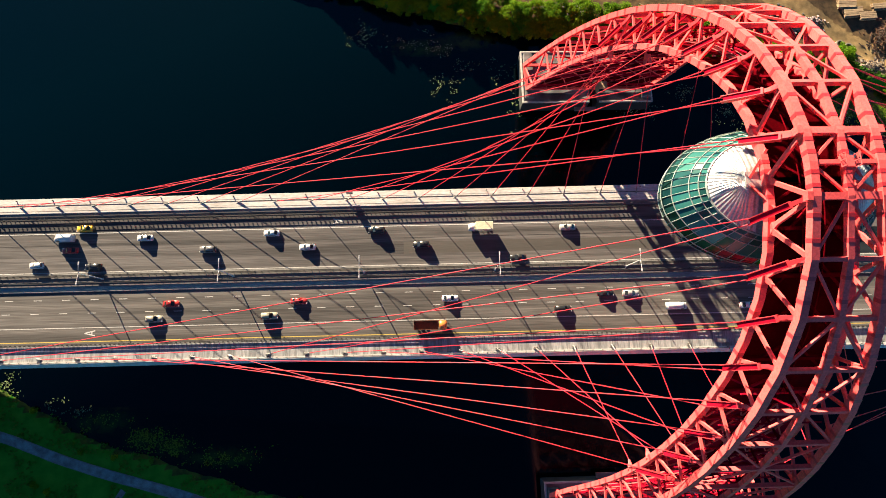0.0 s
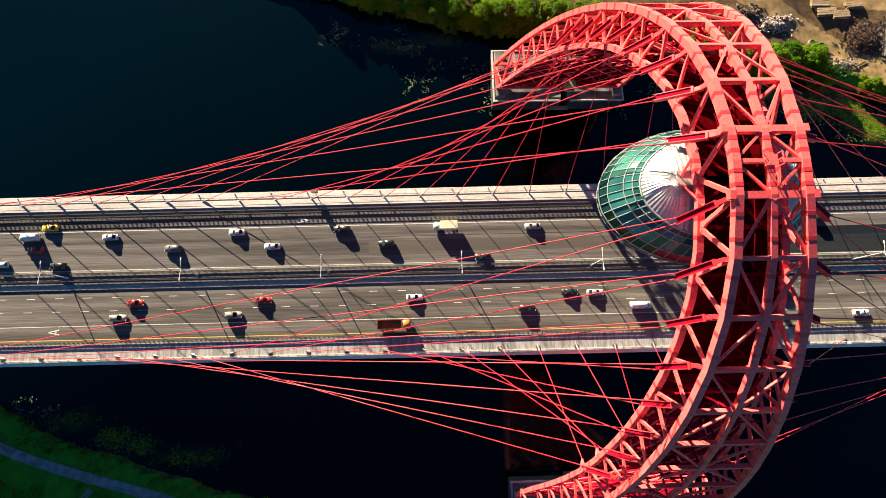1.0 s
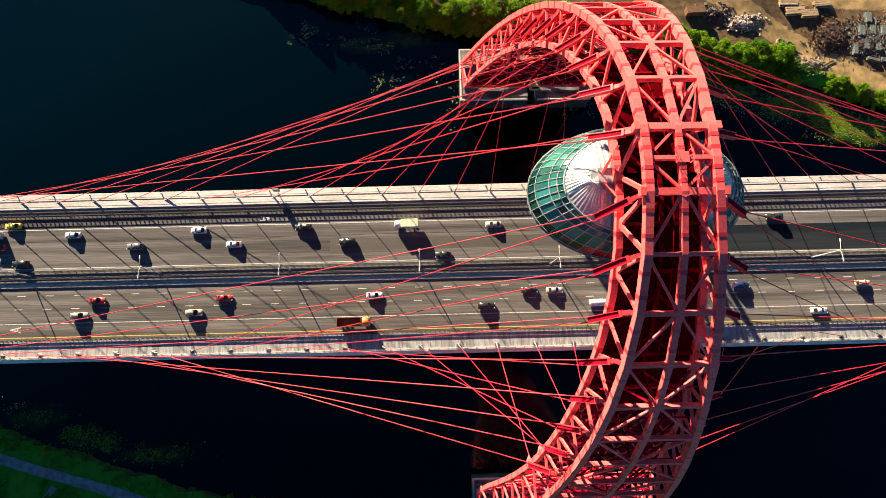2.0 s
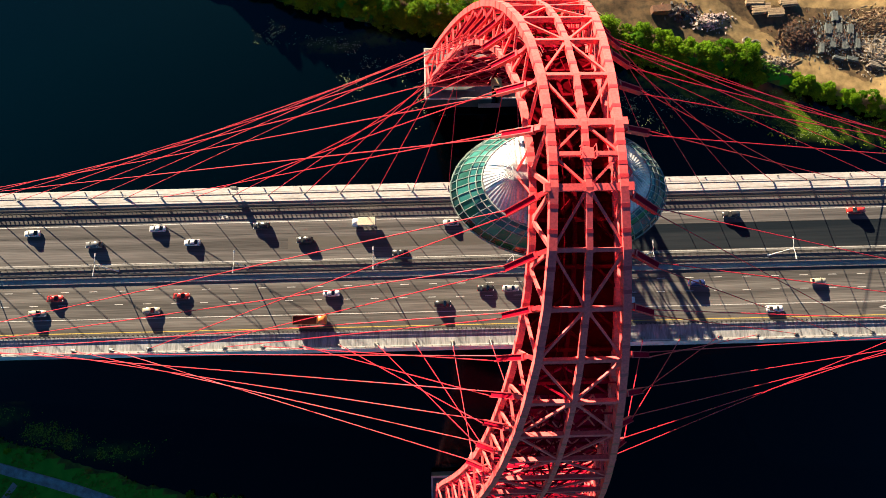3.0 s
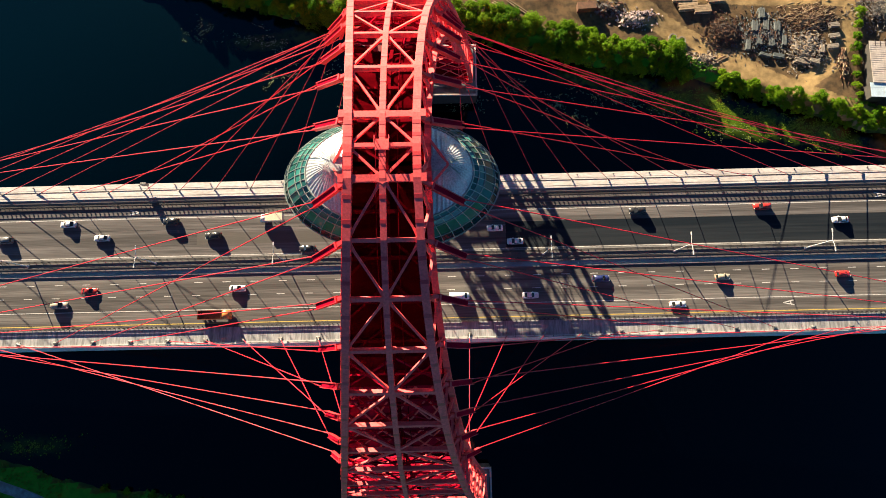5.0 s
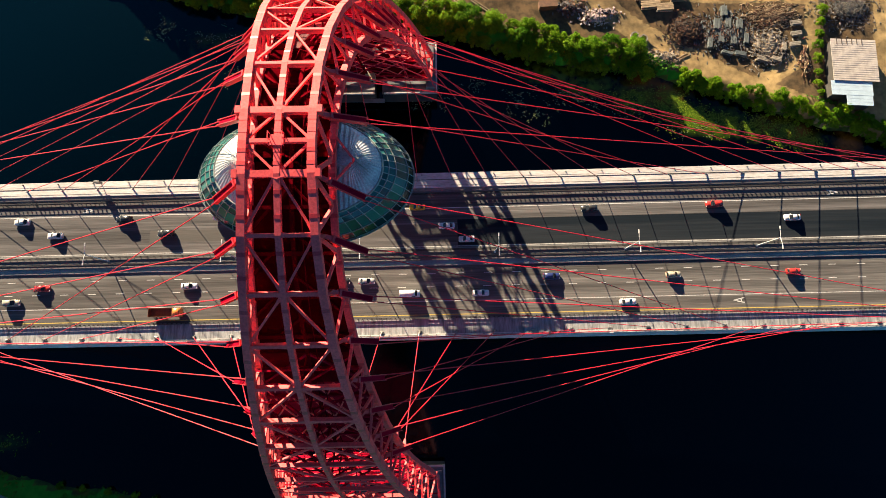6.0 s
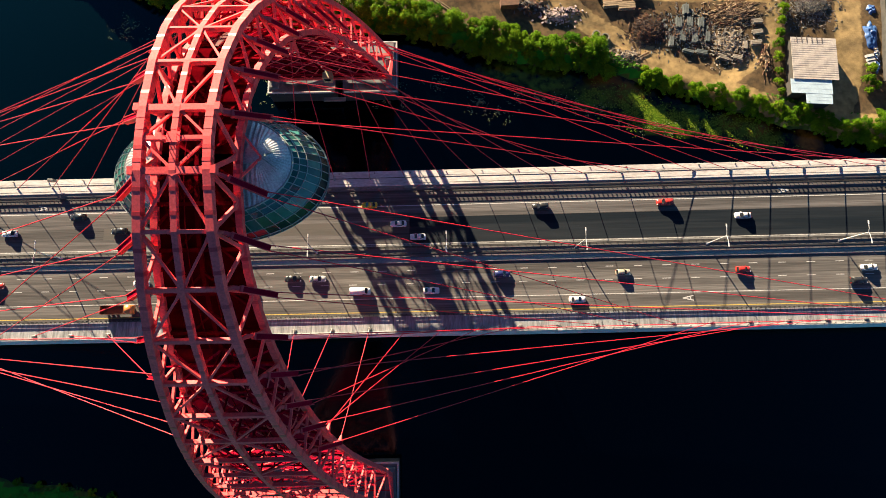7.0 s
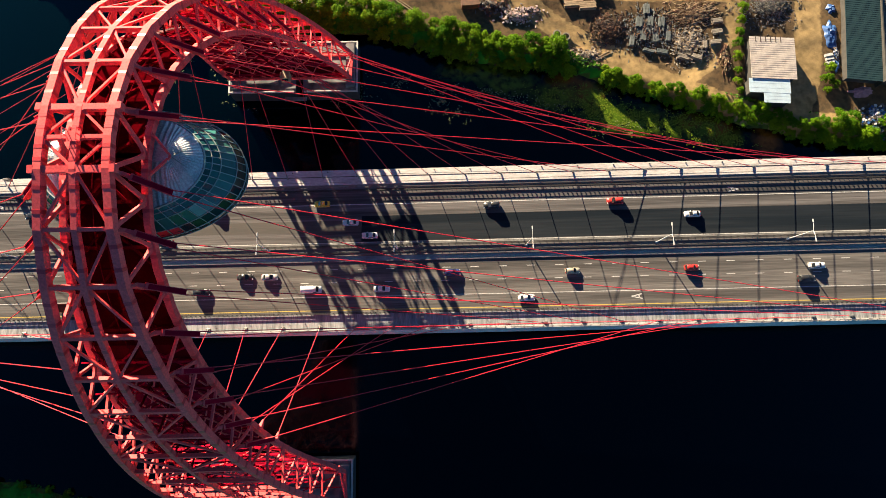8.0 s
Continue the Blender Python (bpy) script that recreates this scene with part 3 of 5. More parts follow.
strip("road_south", slab(-18.4, -3.3, 0.0, -1.6), ASPHALT_PALE, "asphalt carriageway with dashed lane lines", "road")
strip("median_trough", slab(-3.3, -1.9, -0.35, -2.6), TROUGH, "dark recessed gap between the carriageways", "median")
strip("girder", [(-18.0, -4.2), (18.0, -4.2), (22.0, -2.4), (22.0, -1.6), (-22.0, -1.6), (-22.0, -2.4)], CONCRETE, "pale box girder below the deck", "girder")
strip("service_strip_north", [(18.4, -1.6), (19.3, -1.6), (19.3, 0.54), (18.4, 0.36)], SERVICE, "narrow grey service strip beside the fairing", "walkway")
strip("fairing_north", [(19.3, -1.6), (23.0, -2.0), (23.9, 0.2), (23.8, 0.64), (22.3, 0.66), (22.2, 0.63), (19.4, 0.63), (19.3, 0.57)], PALE, "pale painted edge fairing along the deck", "fairing")
# the groove's dark line is made by this added raised strip
strip("fairing_groove", slab(21.64, 21.82, 0.69, 0.5), RAILDARK, "raised dark strip drawing the groove along the pale fairing", "fairing")
strip("fairing_seam", slab(20.0, 20.08, 0.66, 0.5), SERVICE, "raised seam along the pale fairing", "fairing")
strip("walkway_south", [(-18.4, -1.6), (-18.4, 0.18), (-22.6, 0.22), (-22.6, -1.6)], WALK, "grey concrete walkway along the deck edge", "walkway")
strip("fairing_south", [(-22.6, -1.9), (-22.6, 0.42), (-23.2, 0.45), (-24.2, -0.6), (-23.4, -1.9)], PALE, "pale sloping edge fairing along the deck", "fairing")
strip("kerb_north", slab(18.1, 18.4, 0.15, -0.2), CONCRETE, "low concrete kerb", "kerb")
strip("kerb_median_north", slab(1.35, 1.75, 0.18, -0.2), CONCRETE, "low concrete kerb", "kerb")
strip("median_north", slab(-1.9, 1.35, 0.16, -0.2), DARKWALK, "dark median strip with lamps", "median")
strip("kerb_median_south", slab(-3.6, -3.3, 0.12, -0.2), CONCRETE, "low concrete kerb", "kerb")
strip("kerb_south", slab(-18.4, -18.05, 0.2, -0.2), CONCRETE, "low concrete kerb", "kerb")


def marking(y, w, mat, name, label):
    strip(name, slab(y - w / 2, y + w / 2, 0.012, -0.05), mat, label, "road marking")


FRESH = material("fresh_asphalt", (0.007, 0.012, 0.018), (0.02, 0.025, 0.031), 0.3, 0.9, grain=3, stretch=(0.02, 1.6, 1), bump=0.05, contrast=(0.42, 0.68), spec=0.12)
strip("resurfaced_lanes", slab(2.3, 9.8, 0.006, -0.05), FRESH, "darker newly laid asphalt lanes", "road", x0=27.0)
strip("resurfaced_lane", slab(5.2, 8.6, 0.006, -0.05), material("patched_asphalt", (0.05, 0.047, 0.043), (0.075, 0.068, 0.062), 0.3, 0.85, grain=6, stretch=(0.03, 1.2, 1)), "patched asphalt lane", "road", x0=-62.0, x1=26.9)
marking(13.35, 0.2, WHITEPAINT, "edge_line", "solid white edge line")
marking(-13.56, 0.18, WHITEPAINT, "edge_line", "solid white lane line")
marking(-17.35, 0.22, YELLOWPAINT, "yellow_line", "solid yellow edge line")
marking(9.85, 0.12, RAILDARK, "lane_joint", "dark tarred joint between the lanes")
marking(2.0, 0.18, WHITEPAINT, "edge_line", "pale worn edge line beside the median")
DASH_X = 146.9
dashes = thing("lane_dashes", "worn white dashed lane markings on asphalt", "road marking")
bm = bmesh.new()
quads(bm, [slab3 for slab3 in ([(-1.15, -0.08, 0), (1.15, -0.08, 0), (1.15, 0.08, 0), (-1.15, 0.08, 0)], [(-1.15, -0.08, 0.012), (1.15, -0.08, 0.012), (1.15, 0.08, 0.012), (-1.15, 0.08, 0.012)])])
first = part("dash", bm, WHITEPAINT, dashes)
first.matrix_basis = on_deck(DASH_X, -9.5)
for y, off in ((-9.5, 0.0), (-5.75, 0.4)):
    for i in range(-40, 12):
        if i or y > -9:
            again("dash", first, dashes, on_deck(DASH_X + off + 8.0 * i, y, 0.0))


def bus_mark(x, y, turn):
    """A letter A painted flat on the lane."""
    bm = bmesh.new()
    L, W = 3.0, 1.35
    for a, b in (((-L / 2, -W / 2), (L / 2, 0)), ((-L / 2, W / 2), (L / 2, 0)), ((-L / 5, -W * 0.35), (-L / 5, W * 0.35))):
        bar(bm, (*a, 0.02), (*b, 0.02), 0.28, 0.02)
    ob = part("lane_letter", bm, WHITEPAINT)
    ob.matrix_basis = on_deck(x, y, 0.0, turn)
    tagged(ob, "white letter A painted on the bus lane", "road marking", "lane letters")


for x, y in ((-149.1, -15.1), (104.3, -15.2), (134.7, 15.1), (-80.7, 15.2)):
    bus_mark(x, y, 0.0 if y > 0 else math.pi)


def guardrail(name, y, height, beams, post_step, label, mat, base=0.12, double=False, span=(-250, 250)):
    ob = thing(name, label, "guardrail")
    for h in beams:
        bm = bmesh.new()
        offs = (-0.16, 0.16) if double else (0,)
        for o in offs:
            quads(bm, [[(x, y + o + a, dz(x, base + h + b)) for a, b in ((-0.08, -0.06), (0.08, -0.06), (0.08, 0.06), (-0.08, 0.06))] for x in (X0, -200, 0, 200, X1)])
        part("rail", bm, mat, ob)
    bm = bmesh.new()
    box(bm, (-0.09, -0.1, 0), (0.09, 0.1, height))
    box(bm, (-0.16, -0.12, height - 0.3), (0.16, 0.28, height - 0.2))
    post = None
    n = int((span[1] - span[0]) / post_step)
    for i in range(n):
        m = Matrix.Translation((span[0] + i * post_step, y, dz(span[0] + i * post_step, base)))
        if post is None:
            post = part("post", bm, mat, ob)
            post.matrix_basis = m
        else:
            again("post", post, ob, m)
    return ob


guardrail("crash_barrier", 17.4, 1.02, (0.34, 0.5, 0.98), 1.3, "dark galvanised crash barrier at the road edge", RAILDARK, base=0.0, span=(-195, 195))
guardrail("crash_barrier", 0.95, 0.75, (0.35, 0.66), 2.0, "dark double crash barrier on the median", RAILDARK, double=True)
guardrail("crash_barrier", -1.1, 0.85, (0.45, 0.78), 2.0, "dark crash barrier beside the recessed gap", RAILDARK)
guardrail("crash_barrier", -18.25, 0.72, (0.36, 0.66), 1.3, "galvanised crash barrier beside the walkway", RAILDARK, double=True, span=(-195, 195))
guardrail("handrail", -23.0, 1.1, (1.0, 0.5), 2.6, "thin pale handrail at the deck edge", STEEL, base=0.4)


def street_lamp():
    ob = thing("street_lamp", "white painted steel street lamp with two arms on the median", "street lamp", "lamps on the median")
    bm = bmesh.new()
    tube(bm, [(0, 0, 0.1), (0, 0, 5), (0, 0, 10.7)], [0.17, 0.14, 0.09], 8)
    part("pole", bm, LAMPWHITE, ob)
    bm = bmesh.new()
    box(bm, (-0.3, -0.3, 0.1), (0.3, 0.3, 0.5))
    part("foot", bm, LAMPWHITE, ob)
    for s in (-1, 1):
        bm = bmesh.new()
        tube(bm, [(0, 0, 10.6), (0, s * 0.9, 10.95), (0, s * 2.2, 11.1)], 0.08, 6)
        part("arm", bm, LAMPWHITE, ob)
        bm = bmesh.new()
        box(bm, (-0.17, min(s * 2.1, s * 3.1), 11.02), (0.17, max(s * 2.1, s * 3.1), 11.2))
        bmesh.ops.bevel(bm, geom=bm.edges[:], offset=0.06, segments=2, affect="EDGES")
        part("lamp_head", bm, LAMPWHITE, ob)
    return ob


lamp = street_lamp()
LAMP_XS = [147.9 - 36.85 * i for i in range(-2, 10)]
lamp.matrix_basis = Matrix.Translation((LAMP_XS[0], 0, dz(LAMP_XS[0])))
for x in LAMP_XS[1:]:
    copy_thing(lamp, Matrix.Translation((x, 0, dz(x))))

# ---- stays ----
STEP = 10.46


def stay(s, h, i, tip):
    x = s * (STEP * 0.5 + STEP * i)
    foot = Vector((x, 21.3 if h > 0 else -22.0, dz(x, 0.6)))
    ob = thing("stay_cable", "taut red stay cable from the deck edge to the arch", "stay cable", "stays of the arch")
    d = (tip - foot).normalized()
    n = (tip - foot).length
    bm = bmesh.new()
    tube(bm, [foot + d * 1.2, tip], 0.085, 7)
    part("cable", bm, RED_CABLE, ob)
    bm = bmesh.new()
    tube(bm, [foot - d * 0.6, foot + d * 1.4, foot + d * 1.7], [0.2, 0.2, 0.11], 8)
    part("anchor_tube", bm, STEEL, ob)
    bm = bmesh.new()
    box(bm, (foot.x - 0.55, foot.y - 0.35, foot.z - 0.7), (foot.x + 0.55, foot.y + 0.35, foot.z + 0.05))
    bmesh.ops.bevel(bm, geom=bm.edges[:], offset=0.06, segments=1, affect="EDGES")
    part("anchor_block", bm, PALE if h > 0 else STEEL, ob)
    if h > 0:
        bm = bmesh.new()
        tube(bm, [(foot.x + 1.3 * s, 23.2, dz(foot.x, 0.5)), (foot.x + 1.3 * s, 23.2, dz(foot.x, 0.95))], 0.17, 7)
        part("floodlight", bm, RAILDARK, ob, "small dark floodlight on the fairing")


for s in (-1, 1):
    for h in (-1, 1):
        tips = [Vector((s * a, h * b, c)) for a, b, c in SINGLES]
        forks = [Vector((s * a, h * b, c)) for a, b, c in FORKS]
        order = [tips[0], tips[1], tips[2]] + forks[6::-1] + forks[7::-1]
        for i, tip in enumerate(order):
            off = 0.0 if i < 3 else (0.38 if i < 10 else -0.38)
            stay(s, h, i, tip + Vector((0, off * h, -0.05)))


# ---- hanging pod ----
PC = Vector((-0.3, 0.7, 95.2))
PA, PB = 17.4, 11.2


def pod_ring(f, z, n=48, inset=0.0):
    return [(PC.x + (PA * f - inset) * math.cos(2 * math.pi * k / n), PC.y + (PB * f - inset) * math.sin(2 * math.pi * k / n), z) for k in range(n)]


def build_pod():
    pod = thing("observation_pod", "glazed oval pod with a ribbed metal roof under the arch", "hanging pod")
    # rings from the roof edge down to the rim and below
    rows = [(0.735, 100.6), (0.79, 100.0), (0.85, 99.1), (0.95, 97.0), (1.0, 95.2), (0.985, 93.6)]
    n = 52
    for i in range(len(rows) - 1):
        (f0, z0), (f1, z1) = rows[i], rows[i + 1]
        a, b = pod_ring(f0, z0, n), pod_ring(f1, z1, n)
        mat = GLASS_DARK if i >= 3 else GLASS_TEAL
        for k in range(n):
            q = [Vector(p) for p in (a[k], a[(k + 1) % n], b[(k + 1) % n], b[k])]
            c = sum(q, Vector()) / 4
            q = [c + (p - c) * 0.985 for p in q]
            nrm = (q[1] - q[0]).cross(q[3] - q[0]).normalized()
            if nrm.dot(c - PC) < 0:
                nrm.negate()
            bm = bmesh.new()
            quads(bm, [[p - nrm * 0.06 for p in q], q])
            bmesh.ops.recalc_face_normals(bm, faces=bm.faces[:])
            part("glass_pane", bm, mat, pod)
    # mullions along the meridians, rings between the rows
    for k in range(n):
        bm = bmesh.new()
        pts = [Vector(pod_ring(f + 0.004, z, n)[k]) for f, z in rows]
        tube(bm, pts, 0.075, 5)
        part("mullion", bm, FRAMEGREY, pod)
    for f, z in rows:
        bm = bmesh.new()
        pts = pod_ring(f + 0.005, z, n)
        tube(bm, pts + pts[:2], 0.09 if z != 100.6 else 0.2, 5)
        part("ring", bm, FRAMEGREY, pod)
    # maintenance rail standing off the rim
    bm = bmesh.new()
    pts = pod_ring(1.012, 95.5, n)
    tube(bm, pts + pts[:2], 0.06, 5)
    part("rim_rail", bm, FRAMEGREY, pod)
    # metal roof: gores that meet at two heads
    bm = bmesh.new()
    m = 176
    edge = pod_ring(0.735, 100.65, m)
    rings = []
    for g in (0.0, 0.35, 0.7, 1.0):
        ring = []
        for k, p in enumerate(edge):
            head = Vector((PC.x + 8.2 * max(-1, min(1, 1.6 * math.cos(2 * math.pi * k / m))), PC.y + 0.3, 103.4))
            e = Vector(p)
            v = e.lerp(head, g)
            v.z = e.z + (head.z - e.z) * (1 - (1 - g) ** 1.5)
            if k % 2 and g < 0.95:
                v.z += 0.09
            ring.append(v)
        rings.append(ring)
    quads(bm, rings, caps=False)
    bmesh.ops.recalc_face_normals(bm, faces=bm.faces[:])
    part("roof", bm, ROOFMETAL, pod, "pale ribbed metal roof")
    bm = bmesh.new()
    box(bm, (PC.x - 8.6, PC.y - 0.9, 102.9), (PC.x + 8.6, PC.y + 1.4, 103.5))
    part("roof_ridge", bm, ROOFMETAL, pod)
    # bolted plates on the roof edge
    bm = bmesh.new()
    quads(bm, [pod_ring(0.985, 93.6, n), pod_ring(0.85, 91.2, n), pod_ring(0.55, 89.4, n), pod_ring(0.2, 88.8, n)])
    bmesh.ops.recalc_face_normals(bm, faces=bm.faces[:])
    part("underside", bm, STEEL, pod)
    # hangers to the arch
    for sx in (-1, 1):
        for sy in (-1, 1):
            bm = bmesh.new()
            bar(bm, (sx * 8.6, PC.y, 103.2), (ARCH_X + sx * 5.6, 0.6 + sy * 4.5, 104.6), 0.35, 0.35)
            part("hanger", bm, RED, pod, "red steel hanger")
            bm = bmesh.new()
            bar(bm, (sx * 8.6, PC.y, 103.3), (sx * 10.4, PC.y + sy * 1.3, 102.5), 0.18, 0.18)
            part("strut", bm, FRAMEGREY, pod)
    return pod


build_pod()


# ---- vehicles ----
TYRE = material("tyre_rubber", (0.02, 0.02, 0.02), (0.03, 0.03, 0.03), 3, 0.8)
RIM = material("wheel_rim", (0.5, 0.5, 0.5), (0.4, 0.4, 0.4), 3, 0.35, 0.8)
CARGLASS = material("car_glass", (0.012, 0.014, 0.016), (0.02, 0.022, 0.024), 1, 0.08, grain=2)
LENSW = material("headlight_lens", (0.7, 0.7, 0.68), (0.6, 0.6, 0.6), 2, 0.15)
LENSR = material("tail_light_lens", (0.4, 0.02, 0.02), (0.3, 0.02, 0.02), 2, 0.2)
CARPAINT = {}


def car_paint(name, rgb):
    if name not in CARPAINT:
        CARPAINT[name] = material(name + "_car_paint", rgb, tuple(c * 0.9 for c in rgb), 0.7, 0.28, 0.0, grain=3)
    return CARPAINT[name]


PAINTS = {"white": (0.62, 0.62, 0.62), "silver": (0.34, 0.34, 0.34), "black": (0.02, 0.021, 0.022), "red": (0.42, 0.03, 0.025), "yellow": (0.75, 0.46, 0.03),
          "navy": (0.02, 0.03, 0.11), "grey": (0.14, 0.14, 0.14), "olive": (0.33, 0.31, 0.24), "orange": (0.6, 0.2, 0.05), "cream": (0.62, 0.57, 0.42)}


def wheels(ob, length, width, r=0.33, rows=(0.29, -0.3)):
    for fx in rows:
        for sy in (-1, 1):
            x, y = fx * length, sy * (width / 2 - 0.12)
            bm = bmesh.new()
            tube(bm, [(x, y - 0.11, r), (x, y - 0.08, r), (x, y + 0.08, r), (x, y + 0.11, r)], [r * 0.9, r, r, r * 0.9], 12)
            t = part("tyre", bm, TYRE, ob)
            bm = bmesh.new()
            tube(bm, [(x, y + sy * 0.06, r), (x, y + sy * 0.125, r)], r * 0.6, 8)
            part("rim", bm, RIM, t)


def lofted(ob, name, stations, mat, soft=0.08):
    """Hull from rows of x, half width, low, high."""
    bm = bmesh.new()
    quads(bm, [[(x, -w, lo), (x, w, lo), (x, w * 0.97, (lo + hi) / 2 + 0.1), (x, w * 0.86, hi), (x, -w * 0.86, hi), (x, -w * 0.97, (lo + hi) / 2 + 0.1)] for x, w, lo, hi in stations])
    bmesh.ops.recalc_face_normals(bm, faces=bm.faces[:])
    for f in bm.faces:
        f.smooth = True
    return part(name, bm, mat, ob)


def pane(ob, name, pts, mat=None):
    bm = bmesh.new()
    p = [Vector(q) for q in pts]
    n = (p[1] - p[0]).cross(p[2] - p[0]).normalized()
    if n.z < 0:
        n.negate()
    quads(bm, [[q - n * 0.03 for q in p], [q + n * 0.04 for q in p]])
    bmesh.ops.recalc_face_normals(bm, faces=bm.faces[:])
    return part(name, bm, mat or CARGLASS, ob)


def car(kind, colour, m):
    paint = car_paint(colour, PAINTS[colour])
    L, W, H = {"sedan": (4.6, 1.8, 1.45), "hatchback": (4.1, 1.75, 1.5), "suv": (4.7, 1.9, 1.75)}[kind]
    word = {"sedan": "saloon car", "hatchback": "hatchback car", "suv": "tall estate car"}[kind]
    ob = thing("car", f"{colour} {word} driving on the bridge", "car", "", m)
    w, h = W / 2, H * 0.58
    lofted(ob, "body", [(-L / 2, w * 0.82, 0.35, h * 0.8), (-L / 2 + 0.25, w * 0.96, 0.22, h * 1.0), (-L * 0.28, w, 0.2, h * 1.04), (L * 0.1, w, 0.2, h * 1.04), (L * 0.3, w, 0.2, h * 0.98), (L / 2 - 0.3, w * 0.93, 0.22, h * 0.86), (L / 2, w * 0.74, 0.32, h * 0.66)], paint)
    # cabin: roof and glass
    rear = {"sedan": (-0.37, -0.2), "hatchback": (-0.47, -0.38), "suv": (-0.48, -0.42)}[kind]
    xr0, xr1, xf1, xf0 = L * rear[0], L * rear[1], L * 0.04, L * 0.22
    wl, wh = w * 0.84, w * 0.68
    zl, zh = h * 1.02, H
    lofted(ob, "cabin", [(xr0, wl, zl - 0.15, zl), (xr1, wl, zl - 0.1, zh - 0.04), ((xr1 + xf1) / 2, wl, zl - 0.1, zh), (xf1, wl, zl - 0.1, zh - 0.03), (xf0, wl, zl - 0.15, zl)], paint)
    pane(ob, "windscreen", [(xf0 - 0.03, -wl * 0.84, zl + 0.05), (xf0 - 0.03, wl * 0.84, zl + 0.05), (xf1 + 0.06, wh, zh - 0.03), (xf1 + 0.06, -wh, zh - 0.03)])
    pane(ob, "rear_window", [(xr0 + 0.05, -wl * 0.82, zl + 0.05), (xr0 + 0.05, wl * 0.82, zl + 0.05), (xr1 - 0.06, wh, zh - 0.05), (xr1 - 0.06, -wh, zh - 0.05)])
    for s in (-1, 1):
        pane(ob, "side_window", [(xr0 + 0.3, s * wl * 0.99, zl + 0.06), (xf0 - 0.35, s * wl * 0.99, zl + 0.06), (xf1 - 0.05, s * wl * 0.89, zh - 0.14), (xr1 + 0.08, s * wl * 0.89, zh - 0.14)])
        bm = bmesh.new()
        box(bm, (L / 2 - 0.32, s * w * 0.66 - 0.17, h * 0.62), (L / 2 - 0.05, s * w * 0.66 + 0.17, h * 0.78))
        part("headlight", bm, LENSW, ob)
        bm = bmesh.new()
        box(bm, (-L / 2 - 0.01, s * w * 0.68 - 0.16, h * 0.72), (-L / 2 + 0.2, s * w * 0.68 + 0.16, h * 0.88))
        part("tail_light", bm, LENSR, ob)
        bm = bmesh.new()
        box(bm, (xf0 - 0.5, s * (w + 0.02) - 0.1, zl), (xf0 - 0.34, s * (w + 0.02) + 0.1, zl + 0.13))
        part("wing_mirror", bm, paint, ob)
    if colour == "yellow":
        bm = bmesh.new()
        box(bm, (-0.5, -0.35, H - 0.02), (-0.3, 0.35, H + 0.12))
        part("taxi_sign", bm, LENSW, ob, "pale roof sign")
    wheels(ob, L, W)
    return ob


def van(colour, m):
    paint = car_paint(colour, PAINTS[colour])
    ob = thing("van", f"{colour} panel van driving on the bridge", "van", "", m)
    L, w = 5.6, 1.0
    lofted(ob, "body", [(-L / 2, w * 0.96, 0.35, 2.4), (-L / 2 + 0.15, w, 0.3, 2.5), (L * 0.1, w, 0.3, 2.5), (L * 0.26, w, 0.3, 2.38), (L * 0.37, w, 0.3, 1.35), (L * 0.48, w * 0.93, 0.3, 1.1), (L / 2, w * 0.8, 0.4, 0.85)], paint)
    pane(ob, "windscreen", [(L * 0.365, -w * 0.8, 1.42), (L * 0.365, w * 0.8, 1.42), (L * 0.27, w * 0.76, 2.3), (L * 0.27, -w * 0.76, 2.3)])
    for s in (-1, 1):
        pane(ob, "side_window", [(L * 0.13, s * w * 0.985, 1.5), (L * 0.3, s * w * 0.985, 1.5), (L * 0.26, s * w * 0.93, 2.15), (L * 0.13, s * w * 0.93, 2.15)])
        bm = bmesh.new()
        box(bm, (L / 2 - 0.25, s * 0.68 - 0.14, 0.75), (L / 2 - 0.04, s * 0.68 + 0.14, 0.98))
        part("headlight", bm, LENSW, ob)
    wheels(ob, L, 2.0, 0.36)
    return ob


def truck(m):
    ob = thing("tipper_truck", "orange tipper truck with an open rusty body", "truck", "", m)
    paint = car_paint("orange", PAINTS["orange"])
    rust = material("rusty_steel", (0.22, 0.07, 0.03), (0.12, 0.045, 0.025), 0.9, 0.75, 0.2)
    lofted(ob, "cab", [(2.6, 1.2, 0.6, 2.7), (2.8, 1.25, 0.5, 2.85), (4.2, 1.25, 0.5, 2.85), (4.55, 1.2, 0.6, 2.3), (4.65, 1.15, 0.7, 1.6)], paint)
    pane(ob, "windscreen", [(4.5, -1.0, 1.8), (4.5, 1.0, 1.8), (4.3, 0.95, 2.7), (4.3, -0.95, 2.7)])
    bm = bmesh.new()
    box(bm, (-4.4, -0.5, 0.7), (2.8, 0.5, 1.0))
    part("chassis", bm, TYRE, ob)
    bm = bmesh.new()
    box(bm, (-4.4, -1.25, 1.1), (2.3, 1.25, 1.2))
    for a, b in (((-4.4, -1.25), (2.3, -1.15)), ((-4.4, 1.15), (2.3, 1.25)), ((-4.4, -1.25), (-4.3, 1.25)), ((2.2, -1.25), (2.3, 1.25))):
        box(bm, (*a, 1.1), (*b, 2.4))
    part("tipper_body", bm, rust, ob, "rusty open tipper body")
    wheels(ob, 9.0, 2.5, 0.5, (0.38, -0.2, -0.36))
    return ob


